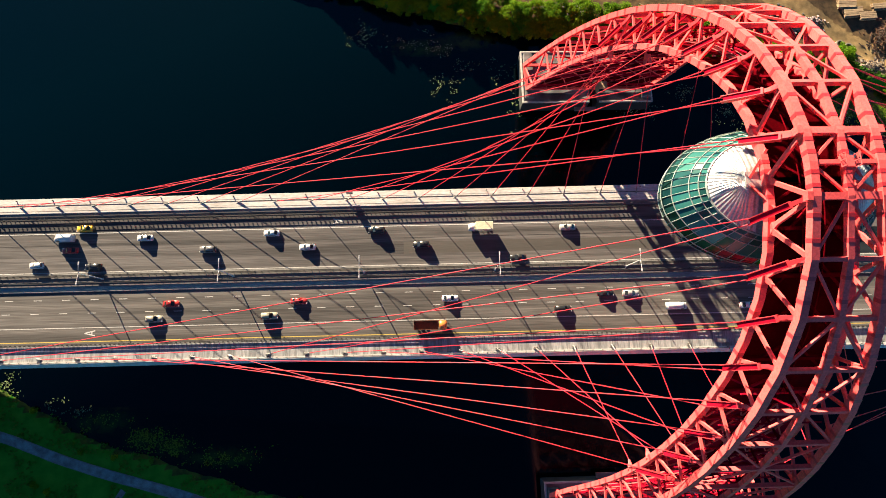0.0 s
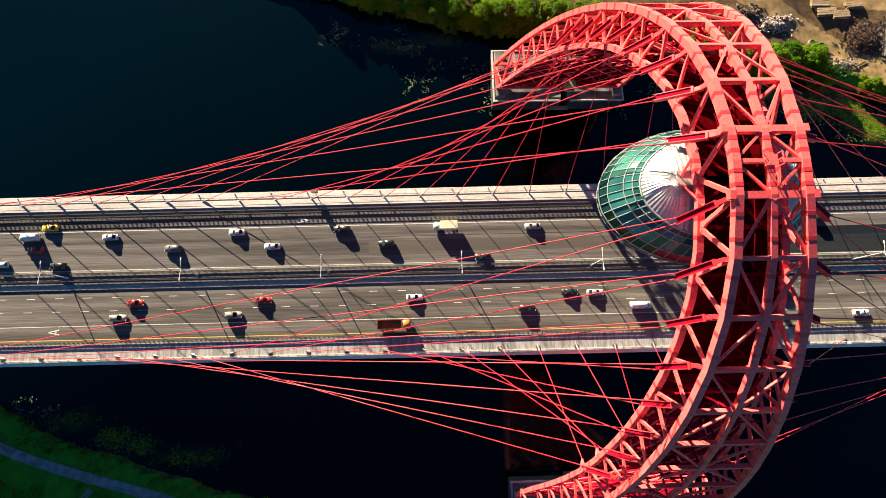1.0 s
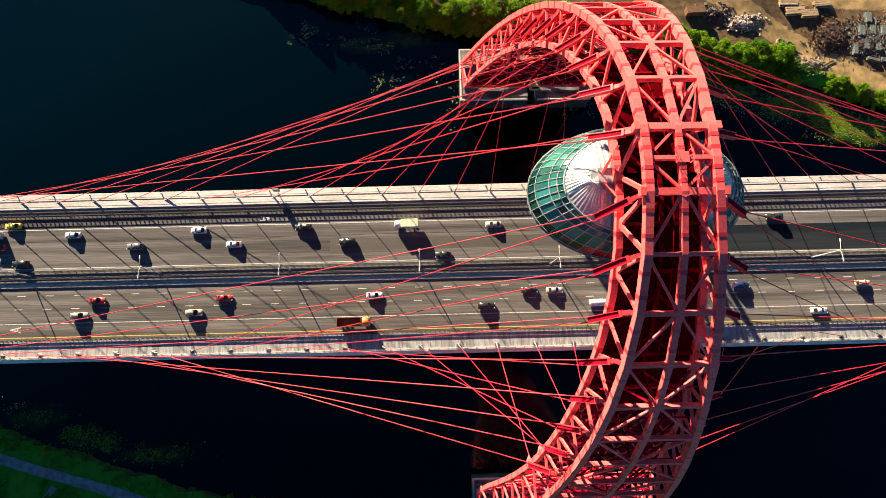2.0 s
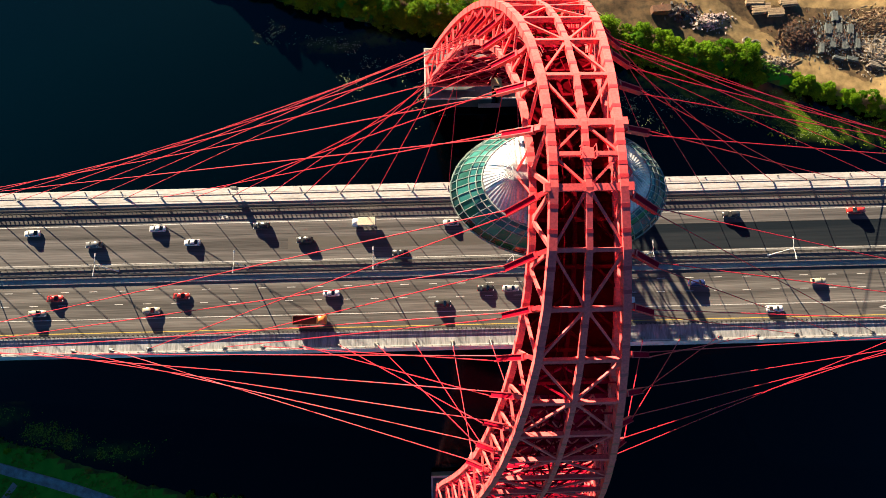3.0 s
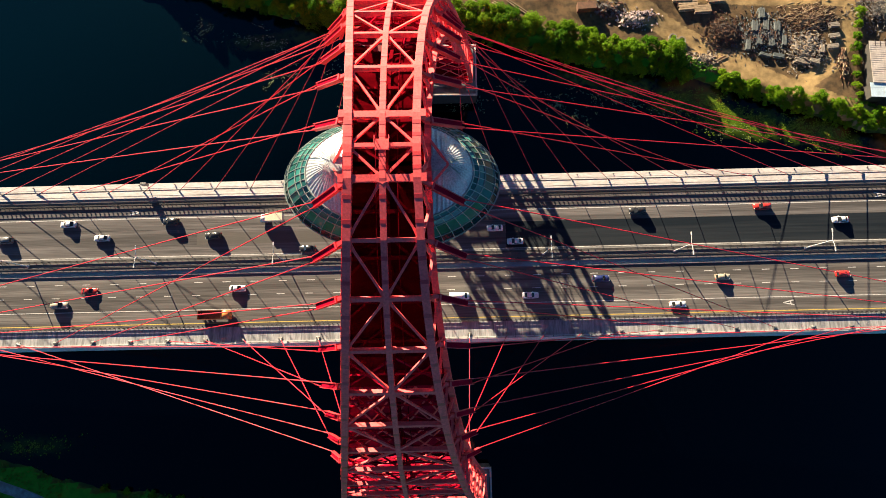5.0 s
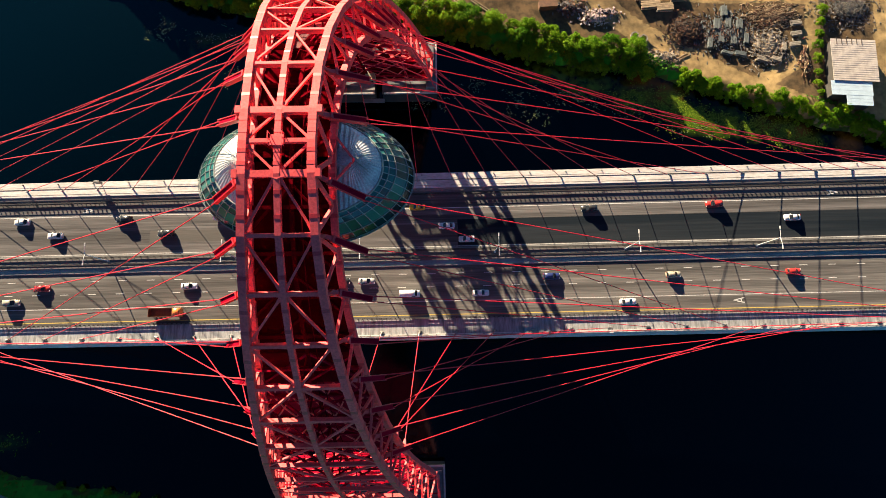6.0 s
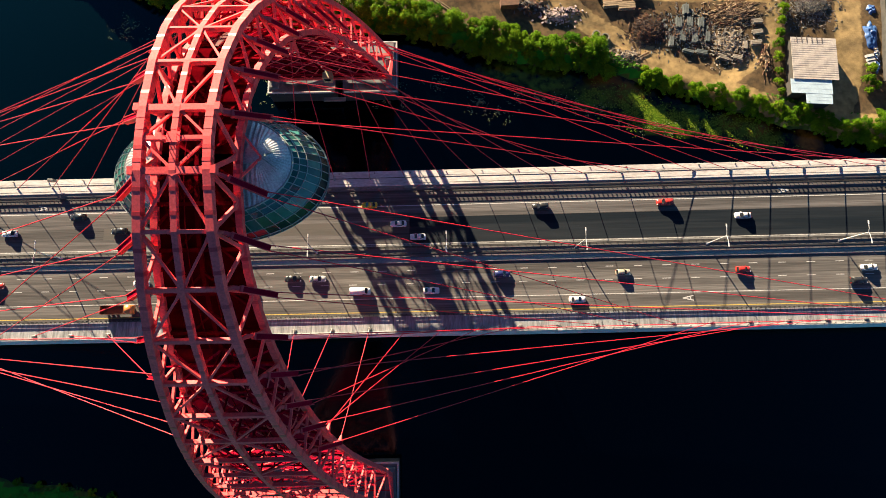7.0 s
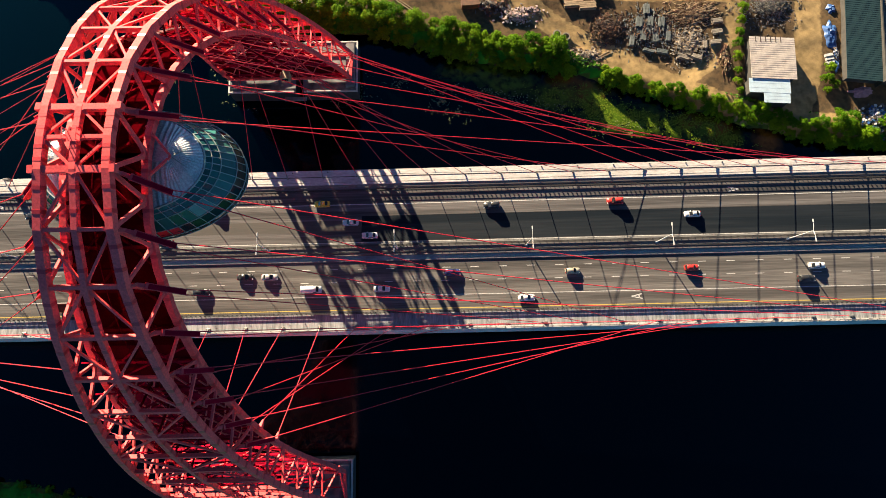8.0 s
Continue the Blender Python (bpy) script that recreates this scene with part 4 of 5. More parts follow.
def box_lorry(m):
    ob = thing("lorry", "cream lorry with a covered load box", "truck", "", m)
    paint = car_paint("white", PAINTS["white"])
    lofted(ob, "cab", [(1.6, 1.0, 0.5, 2.2), (1.8, 1.05, 0.4, 2.35), (2.9, 1.05, 0.4, 2.35), (3.3, 1.0, 0.5, 1.6), (3.45, 0.95, 0.6, 1.2)], paint)
    pane(ob, "windscreen", [(3.25, -0.85, 1.45), (3.25, 0.85, 1.45), (2.98, 0.8, 2.25), (2.98, -0.8, 2.25)])
    bm = bmesh.new()
    box(bm, (-3.4, -1.15, 0.9), (1.5, 1.15, 2.9))
    bmesh.ops.bevel(bm, geom=bm.edges[:], offset=0.06, segments=1, affect="EDGES")
    part("load_box", bm, car_paint("cream", PAINTS["cream"]), ob, "cream load box")
    wheels(ob, 6.6, 2.2, 0.42)
    return ob


WEST, EAST = math.pi, 0.0
NORTH_ROAD = [("sedan", "yellow", -153.3, 14.6), ("sedan", "white", -135.7, 11.5), ("suv", "grey", -117.5, 7.7), ("sedan", "white", -99.6, 12.0), ("sedan", "white", -89.3, 7.7), ("suv", "black", -69.6, 12.1),
              ("sedan", "silver", -15.2, 11.7), ("sedan", "black", -29.7, 3.2), ("sedan", "red", -156.8, 8.3), ("suv", "black", -149.6, 3.4), ("hatchback", "white", -165.8, 4.2),
              ("suv", "black", 64.8, 11.9), ("suv", "red", 100.3, 12.3), ("sedan", "white", 121.9, 7.9), ("sedan", "white", 23.9, 7.9), ("sedan", "white", 29.5, 3.9), ("sedan", "yellow", 15.5, 13.6), ("suv", "black", -57.0, 7.6)]
SOUTH_ROAD = [("sedan", "red", -91.2, -7.6), ("suv", "olive", -99.3, -11.5), ("sedan", "white", -49.2, -7.8), ("suv", "black", -18.1, -11.5), ("sedan", "black", -6.0, -7.4),
              ("sedan", "silver", 1.0, -7.6), ("suv", "navy", 52.9, -7.4), ("hatchback", "olive", 86.7, -7.7), ("sedan", "white", 73.5, -15.0), ("hatchback", "red", 120.0, -7.6), ("sedan", "white", 154.6, -7.8), ("suv", "black", 151.1, -11.4),
              ("sedan", "white", 33.0, -11.6), ("sedan", "red", -126.8, -7.5), ("suv", "olive", -131.2, -11.6)]
for kind, colour, x, y in NORTH_ROAD:
    car(kind, colour, on_deck(x, y, 0.01, WEST))
for kind, colour, x, y in SOUTH_ROAD:
    car(kind, colour, on_deck(x, y, 0.01, EAST))
van("white", on_deck(13.2, -11.4, 0.01, EAST))
van("white", on_deck(-158.6, 11.8, 0.01, WEST))
truck(on_deck(-54.9, -15.2, 0.01, EAST))
box_lorry(on_deck(-40.0, 12.2, 0.01, WEST))


# equipment on the deck edges
def edge_sign(x, y, h):
    ob = thing("sign_cabinet", "grey equipment cabinet on a post at the deck edge", "cabinet", "", Matrix.Translation((x, y, dz(x, 0.7))))
    bm = bmesh.new()
    tube(bm, [(0, 0, -0.2), (0, 0, h)], 0.12, 8)
    part("post", bm, STEEL, ob)
    bm = bmesh.new()
    box(bm, (-0.9, -0.3, h - 0.2), (0.9, 0.3, h + 1.5))
    bmesh.ops.bevel(bm, geom=bm.edges[:], offset=0.06, segments=1, affect="EDGES")
    part("cabinet_box", bm, STEEL, ob)


edge_sign(-77.3, 22.9, 1.2)
for x in (-35.0, 68.0):
    ob = thing("junction_box", "small white junction box on the deck edge", "cabinet", "boxes on the deck edge", Matrix.Translation((x, -23.0, dz(x, 0.44))))
    bm = bmesh.new()
    box(bm, (-0.55, -0.35, 0), (0.55, 0.35, 1.2))
    bmesh.ops.bevel(bm, geom=bm.edges[:], offset=0.05, segments=1, affect="EDGES")
    part("box_body", bm, LAMPWHITE, ob)
    bm = bmesh.new()
    box(bm, (-0.6, -0.4, 1.2), (0.6, 0.4, 1.26))
    part("lid", bm, LAMPWHITE, ob)


# ---- trees and shrubs ----
def leaf_material(name, a, b):
    m = bpy.data.materials.new(name)
    m.use_nodes = True
    n, l = m.node_tree.nodes, m.node_tree.links
    bs = n["Principled BSDF"]
    bs.inputs["Roughness"].default_value = 0.65
    bs.inputs["Specular IOR Level"].default_value = 0.05
    geo = n.new("ShaderNodeNewGeometry")
    info = n.new("ShaderNodeObjectInfo")
    mix = n.new("ShaderNodeMix")
    mix.data_type = "RGBA"
    mix.inputs["A"].default_value, mix.inputs["B"].default_value = (*a, 1), (*b, 1)
    add = n.new("ShaderNodeMath")
    add.operation = "MULTIPLY_ADD"
    l.new(info.outputs["Random"], add.inputs[0])
    add.inputs[1].default_value = 0.55
    half = n.new("ShaderNodeMath")
    half.operation = "MULTIPLY"
    l.new(geo.outputs["Random Per Island"], half.inputs[0])
    half.inputs[1].default_value = 0.5
    l.new(half.outputs[0], add.inputs[2])
    l.new(add.outputs[0], mix.inputs["Factor"])
    l.new(mix.outputs["Result"], bs.inputs["Base Color"])
    tr = n.new("ShaderNodeBsdfTranslucent")
    l.new(mix.outputs["Result"], tr.inputs["Color"])
    ms = n.new("ShaderNodeMixShader")
    ms.inputs["Fac"].default_value = 0.3
    l.new(bs.outputs[0], ms.inputs[1])
    l.new(tr.outputs[0], ms.inputs[2])
    l.new(ms.outputs[0], n["Material Output"].inputs["Surface"])
    return m


LEAF = leaf_material("willow_leaves", (0.014, 0.1, 0.003), (0.2, 0.33, 0.012))
BARK = material("bark", (0.12, 0.09, 0.06), (0.07, 0.055, 0.04), 1.5, 0.9, grain=9, bump=0.3)
rng = random.Random(7)


def crown_mesh(seed, radius, height, count, leaf):
    r = random.Random(seed)
    lobes = []
    for i in range(15):
        a = 2.4 * i + r.uniform(-0.4, 0.4)
        f = math.sqrt((i + 0.3) / 15)
        d = radius * f * r.uniform(0.65, 0.8)
        lobes.append((Vector((d * math.cos(a), d * math.sin(a), height * (0.86 - 0.55 * f * f) * r.uniform(0.8, 1.1))), radius * r.uniform(0.2, 0.36)))
    verts, faces = [], []
    for i in range(count):
        c, lr = r.choice(lobes)
        d = Vector((r.gauss(0, 1), r.gauss(0, 1), r.gauss(0.25, 0.9))).normalized()
        p = c + Vector((d.x * lr, d.y * lr, d.z * lr * 0.85)) * (r.random() ** 0.3) * r.uniform(0.8, 1.12)
        if p.z < 0.25:
            continue
        n = (d + Vector((r.gauss(0, 0.5), r.gauss(0, 0.5), r.gauss(0.2, 0.5)))).normalized()
        t = n.cross(Vector((r.gauss(0, 1), r.gauss(0, 1), r.gauss(0, 1)))).normalized()
        u = n.cross(t)
        s = leaf * r.uniform(0.6, 1.3)
        k = len(verts)
        verts += [p - t * s, p + u * s * 0.5 + n * s * 0.15, p + t * s, p - u * s * 0.5 + n * s * 0.15]
        faces.append((k, k + 1, k + 2, k + 3))
    me = bpy.data.meshes.new("crown")
    me.from_pydata(verts, [], faces)
    me.materials.append(LEAF)
    return me


def tree(seed, radius, height):
    ob = thing("tree", "leafy green willow bush on the river bank", "tree", "bushes along the bank")
    bm = bmesh.new()
    r = random.Random(seed + 50)
    tube(bm, [(0, 0, -0.6), (0.1, 0, height * 0.25), (0.05, 0.1, height * 0.5)], [0.22, 0.16, 0.09], 6)
    part("trunk", bm, BARK, ob)
    for i in range(5):
        a = i * 1.26 + r.uniform(-0.3, 0.3)
        bm = bmesh.new()
        tube(bm, [(0.05, 0, height * 0.2), (radius * 0.3 * math.cos(a), radius * 0.3 * math.sin(a), height * 0.45), (radius * 0.6 * math.cos(a), radius * 0.6 * math.sin(a), height * 0.62)], [0.12, 0.08, 0.03], 5)
        part("limb", bm, BARK, ob)
    crown = new("crown", crown_mesh(seed, radius, height, 2800, 0.23))
    crown.parent = ob
    return ob


MASTERS = [tree(k, 3.3 + 0.35 * k, 4.2 + 0.45 * k) for k in range(4)]
spots = []
x = -92.0
while x < 262:
    gap = 98.5 < x < 106.5
    y0 = along(NORTH, x)
    rows = 3 if -70 < x < 92 else 2
    for j in range(rows):
        if gap or (x > 185 and j > 0 and rng.random() < 0.3):
            continue
        sc = rng.uniform(0.75, 1.2) * (1.0 if x < 100 else 0.66)
        spots.append((x + rng.uniform(-1.5, 1.5), y0 + 1.8 + 3.6 * j * (1.0 if x < 100 else 0.8) + rng.uniform(-1.0, 1.0), sc))
    x += rng.uniform(3.2, 4.6) * (1.0 if x < 100 else 0.6)
for bx, by, sc in ((205, 45, 1.1), (210, 41, 1.2), (217, 44, 1.1), (214, 37, 1.0), (196, 41, 0.9), (166, 74, 0.55), (156, 66, 0.5), (155.5, 62, 0.45), (156, 71, 0.55), (187, 62, 0.5), (188, 66, 0.55), (186.5, 58, 0.5),
                   (156.5, 76, 0.6), (157.5, 80, 0.6), (158.5, 84.5, 0.6), (159.5, 89, 0.6), (156, 58.5, 0.45),
                   (178.4, 41.5, 0.6), (183.5, 43.2, 0.75), (188.6, 46.4, 0.85), (192, 43.0, 0.95), (196.7, 41.0, 1.0), (201.6, 38.6, 1.0), (187, 40.2, 0.85), (189, 50, 0.5), (194, 47.5, 0.7), (185.5, 62, 0.4), (189, 60, 0.5),
                   (-172, -58, 0.35), (-168, -60, 0.3), (-160, -49, 0.3), (-150, -51, 0.3), (-176, -37, 0.4), (-104, -104, 0.5), (-95, -65, 0.35), (-88, -66, 0.4), (-80, -67, 0.42), (-72, -68.5, 0.45), (-66, -70, 0.4), (-60, -72, 0.35)):
    spots.append((bx, by, sc))
used = set()
for i, (bx, by, sc) in enumerate(spots):
    k = rng.randrange(4)
    m = Matrix.Translation((bx, by, ground_z(bx, by) - 0.1)) @ Matrix.Rotation(rng.uniform(0, 6.28), 4, "Z") @ Matrix.Scale(sc, 4)
    if k not in used:
        MASTERS[k].matrix_basis = m
        used.add(k)
    else:
        c = copy_thing(MASTERS[k], Matrix())
        c.matrix_basis = m


# ---- low plants ----
def scatter(name, spots2, size, mat, label, z=None, sides=6, flat=True, seed=1):
    """Many small leaves or pads, one joined piece."""
    r = random.Random(seed)
    verts, faces = [], []
    for px, py in spots2:
        s = size * r.uniform(0.45, 1.2)
        a0 = r.uniform(0, 6.28)
        zz = z if z is not None else ground_z(px, py)
        zz += r.uniform(0.02, 0.06)
        tip = (r.uniform(-0.15, 0.15), r.uniform(-0.15, 0.15)) if flat else (r.uniform(-1, 1), r.uniform(-1, 1))
        k = len(verts)
        for j in range(sides):
            a = a0 + 2 * math.pi * j / sides
            rr = s * r.uniform(0.75, 1.1)
            dx, dy = rr * math.cos(a), rr * math.sin(a)
            verts.append((px + dx, py + dy, zz + (0.0 if flat else s * 0.5) + dx * tip[0] + dy * tip[1] + (0 if flat else s * 0.5)))
        faces.append(tuple(range(k, k + sides)))
    me = bpy.data.meshes.new(name)
    me.from_pydata(verts, [], faces)
    me.materials.append(mat)
    return tagged(new(name, me), label, "plants", kind="stuff")


def clumps(n, centres, seed):
    """Spots in loose groups round the centres."""
    r = random.Random(seed)
    out = []
    while len(out) < n:
        cx, cy, rx, ry = r.choice(centres)
        bx, by = r.gauss(cx, rx * 0.6), r.gauss(cy, ry * 0.6)
        for _ in range(r.randrange(1, 9)):
            px, py = r.gauss(bx, 0.8), r.gauss(by, 0.55)
            if ground_z(px, py) < WATER - 0.05:
                out.append((px, py))
    return out


PAD = leaf_material("lily_pads", (0.1, 0.15, 0.06), (0.36, 0.4, 0.22))
WEED = leaf_material("floating_weed", (0.04, 0.1, 0.006), (0.17, 0.23, 0.02))
PADTEXT = "scattered pale lily pads floating on dark water"
scatter("lily_pads", clumps(620, [(-50.6, 83.7, 5, 4), (-40.7, 76.3, 6, 3), (-48, 69.8, 7, 5), (-27, 73, 4, 5), (-78, 89, 7, 4), (-58, 86, 10, 4), (-22, 64, 5, 6)], 3), 0.21, PAD, PADTEXT, WATER)
scatter("lily_pads", clumps(900, [(36.7, 66, 6, 3), (51, 60, 6, 4), (55.6, 53, 6, 4), (67.6, 60.6, 7, 3), (77, 58.8, 6, 3), (88, 55, 7, 3), (112, 47, 9, 3), (20, 62, 6, 6)], 5), 0.21, PAD, PADTEXT, WATER)
scatter("lily_pads", clumps(170, [(-171.6, -35, 4, 1.5), (-162.6, -37.5, 6, 1.2), (-185, -28.8, 2, 3), (-182, -35, 1.5, 2)], 6), 0.22, PAD, PADTEXT, WATER)
scatter("floating_weed", clumps(2600, [b for b in WEEDBEDS if b[0] > 90], 33), 0.27, WEED, "bright green weed floating on the water", WATER)
scatter("floating_weed", clumps(900, [b for b in WEEDBEDS if b[0] < -100], 35), 0.24, WEED, "green weed floating near the bank", WATER)
TUFT = leaf_material("grass_tufts", (0.02, 0.12, 0.01), (0.11, 0.2, 0.024))
r = random.Random(21)
tufts = []
while len(tufts) < 6000:
    px = r.uniform(-120, 230)
    py = along(NORTH, px) + r.uniform(0.5, 9)
    if noise.noise((px * 0.12, py * 0.12, 2.0)) > 0.05 and all(near(ln, px, py) > w for ln, w in TRACKS):
        tufts.append((px, py))
scatter("grass_tufts", tufts, 0.4, TUFT, "rough grass and weeds on the bank", None, 4, False, 22)
tufts = []
while len(tufts) < 9000:
    px = r.uniform(-230, 40)
    py = along(SOUTH, px) - r.uniform(-0.5, 45)
    if noise.noise((px * 0.1, py * 0.1, 4.0)) > -0.05 and near(FOOTPATH, px, py) > 1.8:
        tufts.append((px, py))
scatter("grass_tufts", tufts, 0.4, TUFT, "mown green grass on the river bank", None, 4, False, 23)


# ---- footpath on the south bank ----
def ribbon(name, line, w, lift, mat, label, category):
    bm = bmesh.new()
    pts = []
    for (x0, y0), (x1, y1) in zip(line, line[1:]):
        n = max(2, int(math.hypot(x1 - x0, y1 - y0) / 2.5))
        pts += [(x0 + (x1 - x0) * i / n, y0 + (y1 - y0) * i / n) for i in range(n)]
    pts.append(line[-1])
    for _ in range(6):
        pts = [pts[0]] + [((a[0] + b[0] * 2 + c[0]) / 4, (a[1] + b[1] * 2 + c[1]) / 4) for a, b, c in zip(pts, pts[1:], pts[2:])] + [pts[-1]]
    rings = []
    for i, (px, py) in enumerate(pts):
        q, p = pts[min(i + 1, len(pts) - 1)], pts[max(i - 1, 0)]
        d = Vector((q[0] - p[0], q[1] - p[1], 0)).normalized()
        s = Vector((-d.y, d.x, 0))
        z = max(ground_z(px + s.x * k, py + s.y * k) for k in (-w / 2, 0, w / 2)) + lift
        c = Vector((px, py, 0))
        a, b = c - s * w / 2, c + s * w / 2
        rings.append([(a.x, a.y, z - 0.5), (b.x, b.y, z - 0.5), (b.x, b.y, z), (a.x, a.y, z)])
    quads(bm, rings)
    bmesh.ops.recalc_face_normals(bm, faces=bm.faces[:])
    return tagged(part(name, bm, mat), label, category, kind="structure")


PATHSTONE = material("path_asphalt", (0.2, 0.28, 0.28), (0.099, 0.1035, 0.108), 0.5, 0.8, grain=5)
ribbon("kerb_edging", FOOTPATH, 2.9, 0.06, CONCRETE, "pale concrete edging of the footpath", "kerb")
ribbon("footpath", FOOTPATH, 2.5, 0.11, PATHSTONE, "grey asphalt footpath through the grass", "path")
ribbon("side_path", [(-146.5, -60.5), (-150, -66), (-158, -78), (-170, -100)], 1.8, 0.07, CONCRETE, "narrow pale side path", "path")


# ---- works yard on the north bank ----
ROOFSHEET = material("corrugated_roof", (0.528, 0.48, 0.432), (0.384, 0.344, 0.312), 0.6, 0.6, 0.2, grain=5)
ROOFBLUE = material("blue_grey_roof", (0.448, 0.576, 0.68), (0.368, 0.48, 0.576), 0.4, 0.5, 0.0, grain=5)
ROOFTEAL = material("teal_grey_roof", (0.016, 0.043, 0.052), (0.011, 0.03, 0.04), 0.4, 0.8, 0.0, grain=5, spec=0.12)
ROOFBROWN = material("brown_roof", (0.16, 0.128, 0.104), (0.096, 0.08, 0.068), 0.5, 0.7, 0.1, grain=5)
PLASTER = material("plastered_wall", (0.05, 0.047, 0.042), (0.03, 0.029, 0.027), 0.5, 0.85, grain=6)
WOOD = material("weathered_timber", (0.3276, 0.2418, 0.1482), (0.2028, 0.1482, 0.0936), 0.9, 0.85, grain=8, spread=0.3)
SLABM = material("concrete_slabs", (0.2808, 0.2496, 0.2028), (0.156, 0.1326, 0.1092), 0.8, 0.85, grain=7, spread=0.25)
SCRAPM = material("scrap_metal", (0.06375, 0.0493, 0.0425), (0.1105, 0.085, 0.07225), 0.9, 0.7, 0.4, grain=7, spread=0.4)
RUBBLE = material("grey_rubble", (0.0765, 0.0765, 0.0782), (0.1445, 0.1403, 0.136), 1.2, 0.85, grain=7)
PINK = material("brick_rubble", (0.39, 0.2808, 0.2574), (0.468, 0.4056, 0.39), 1.2, 0.9, grain=7)
BLUETARP = material("blue_tarpaulin", (0.036, 0.117, 0.324), (0.027, 0.072, 0.216), 0.7, 0.5, grain=5, bump=0.4)
PURPLETARP = material("faded_pink_tarpaulin", (0.46, 0.25, 0.29), (0.3, 0.16, 0.2), 0.9, 0.6, grain=5, bump=0.4)
TEALSCRAP = material("weathered_grey_green_steel", (0.085, 0.105, 0.105), (0.15, 0.165, 0.16), 0.9, 0.7, 0.2, grain=7)
RUST = material("rust_brown", (0.1445, 0.068, 0.034), (0.085, 0.0425, 0.0255), 0.9, 0.8, grain=6)


# the sheds stand slightly turned against the bridge
SHOP_TURN = Matrix.Translation((166, 60, 0)) @ Matrix.Rotation(radians(-3.5), 4, "Z") @ Matrix.Translation((-166, -60, 0))
YARD_TURN = Matrix.Translation((166, 60, 0)) @ Matrix.Rotation(radians(-7.0), 4, "Z") @ Matrix.Translation((-166, -60, 0))


def roof_sheet(ob, name, x0, y0, x1, y1, z_s, z_n, mat, pitch=0.8, amp=0.06):
    """Corrugated sheets that run across, one object per sheet."""
    n = max(3, int((y1 - y0) / pitch))
    for i in range(n):
        a, b = y0 + (y1 - y0) * i / n, y0 + (y1 - y0) * (i + 1) / n
        za, zb = z_s + (z_n - z_s) * i / n, z_s + (z_n - z_s) * (i + 1) / n
        bm = bmesh.new()
        quads(bm, [[(x, a - 0.05, za - 0.05), (x, b, zb - 0.05), (x, b, zb + 0.02), (x, a - 0.05, za + amp + 0.02)] for x in (x0, x1)])
        bmesh.ops.recalc_face_normals(bm, faces=bm.faces[:])
        part(name, bm, mat, ob)


def walls(ob, x0, y0, x1, y1, z0, z1, mat):
    t = 0.25
    for lo, hi in (((x0, y0), (x1, y0 + t)), ((x0, y1 - t), (x1, y1)), ((x0, y0 + t), (x0 + t, y1 - t)), ((x1 - t, y0 + t), (x1, y1 - t))):
        bm = bmesh.new()
        box(bm, (*lo, z0), (*hi, z1))
        part("wall", bm, mat, ob)


def shed(x0, y0, x1, y1, eave, ridge, mat, label, turn):
    ob = thing("shed", label, "shed", "", turn)
    g = ground_z((x0 + x1) / 2, (y0 + y1) / 2) - 0.5
    walls(ob, x0 + 0.5, y0 + 0.5, x1 - 0.5, y1 - 0.5, g, eave - 0.2, PLASTER)
    roof_sheet(ob, "roof_sheet", x0, y0, x1, y1, eave, ridge, mat)
    return ob


yard = shed(158.0, 60.6, 173.7, 76.1, 13.8, 14.1, ROOFSHEET, "workshop with a weathered pale corrugated roof", SHOP_TURN)
for i in range(6):
    bm = bmesh.new()
    box(bm, (160.0 + i * 1.75, 74.2, 14.1), (160.2 + i * 1.75, 76.5, 14.24))
    part("roof_beam", bm, SCRAPM, yard)
lean = thing("lean_to", "low extension with a smooth pale blue roof", "shed", "", SHOP_TURN)
walls(lean, 157.6, 55.6, 170.7, 60.5, 8.5, 13.35, PLASTER)
roof_sheet(lean, "roof_sheet", 157.1, 55.4, 171.3, 60.55, 13.5, 13.55, ROOFBLUE, 1.6, 0.02)
roof_sheet(lean, "roof_sheet", 162.0, 51.8, 171.0, 55.35, 13.4, 13.48, ROOFBLUE, 1.6, 0.02)
walls(lean, 162.4, 52.2, 170.6, 55.5, 8.5, 13.25, PLASTER)
shed(191.0, 63.5, 203.3, 97.0, 13.6, 14.4, ROOFTEAL, "long shed with a dark teal corrugated roof", YARD_TURN)
bm = bmesh.new()
box(bm, (203.35, 63.2, 8.0), (203.75, 97.0, 14.9))
coping = part("coping", bm, PLASTER)
coping.matrix_basis = YARD_TURN
tagged(coping, "white coping between two sheds", "wall", kind="structure")
shed(203.8, 63.5, 216.0, 97.0, 13.4, 14.2, ROOFBROWN, "long shed with a weathered brown roof", YARD_TURN)


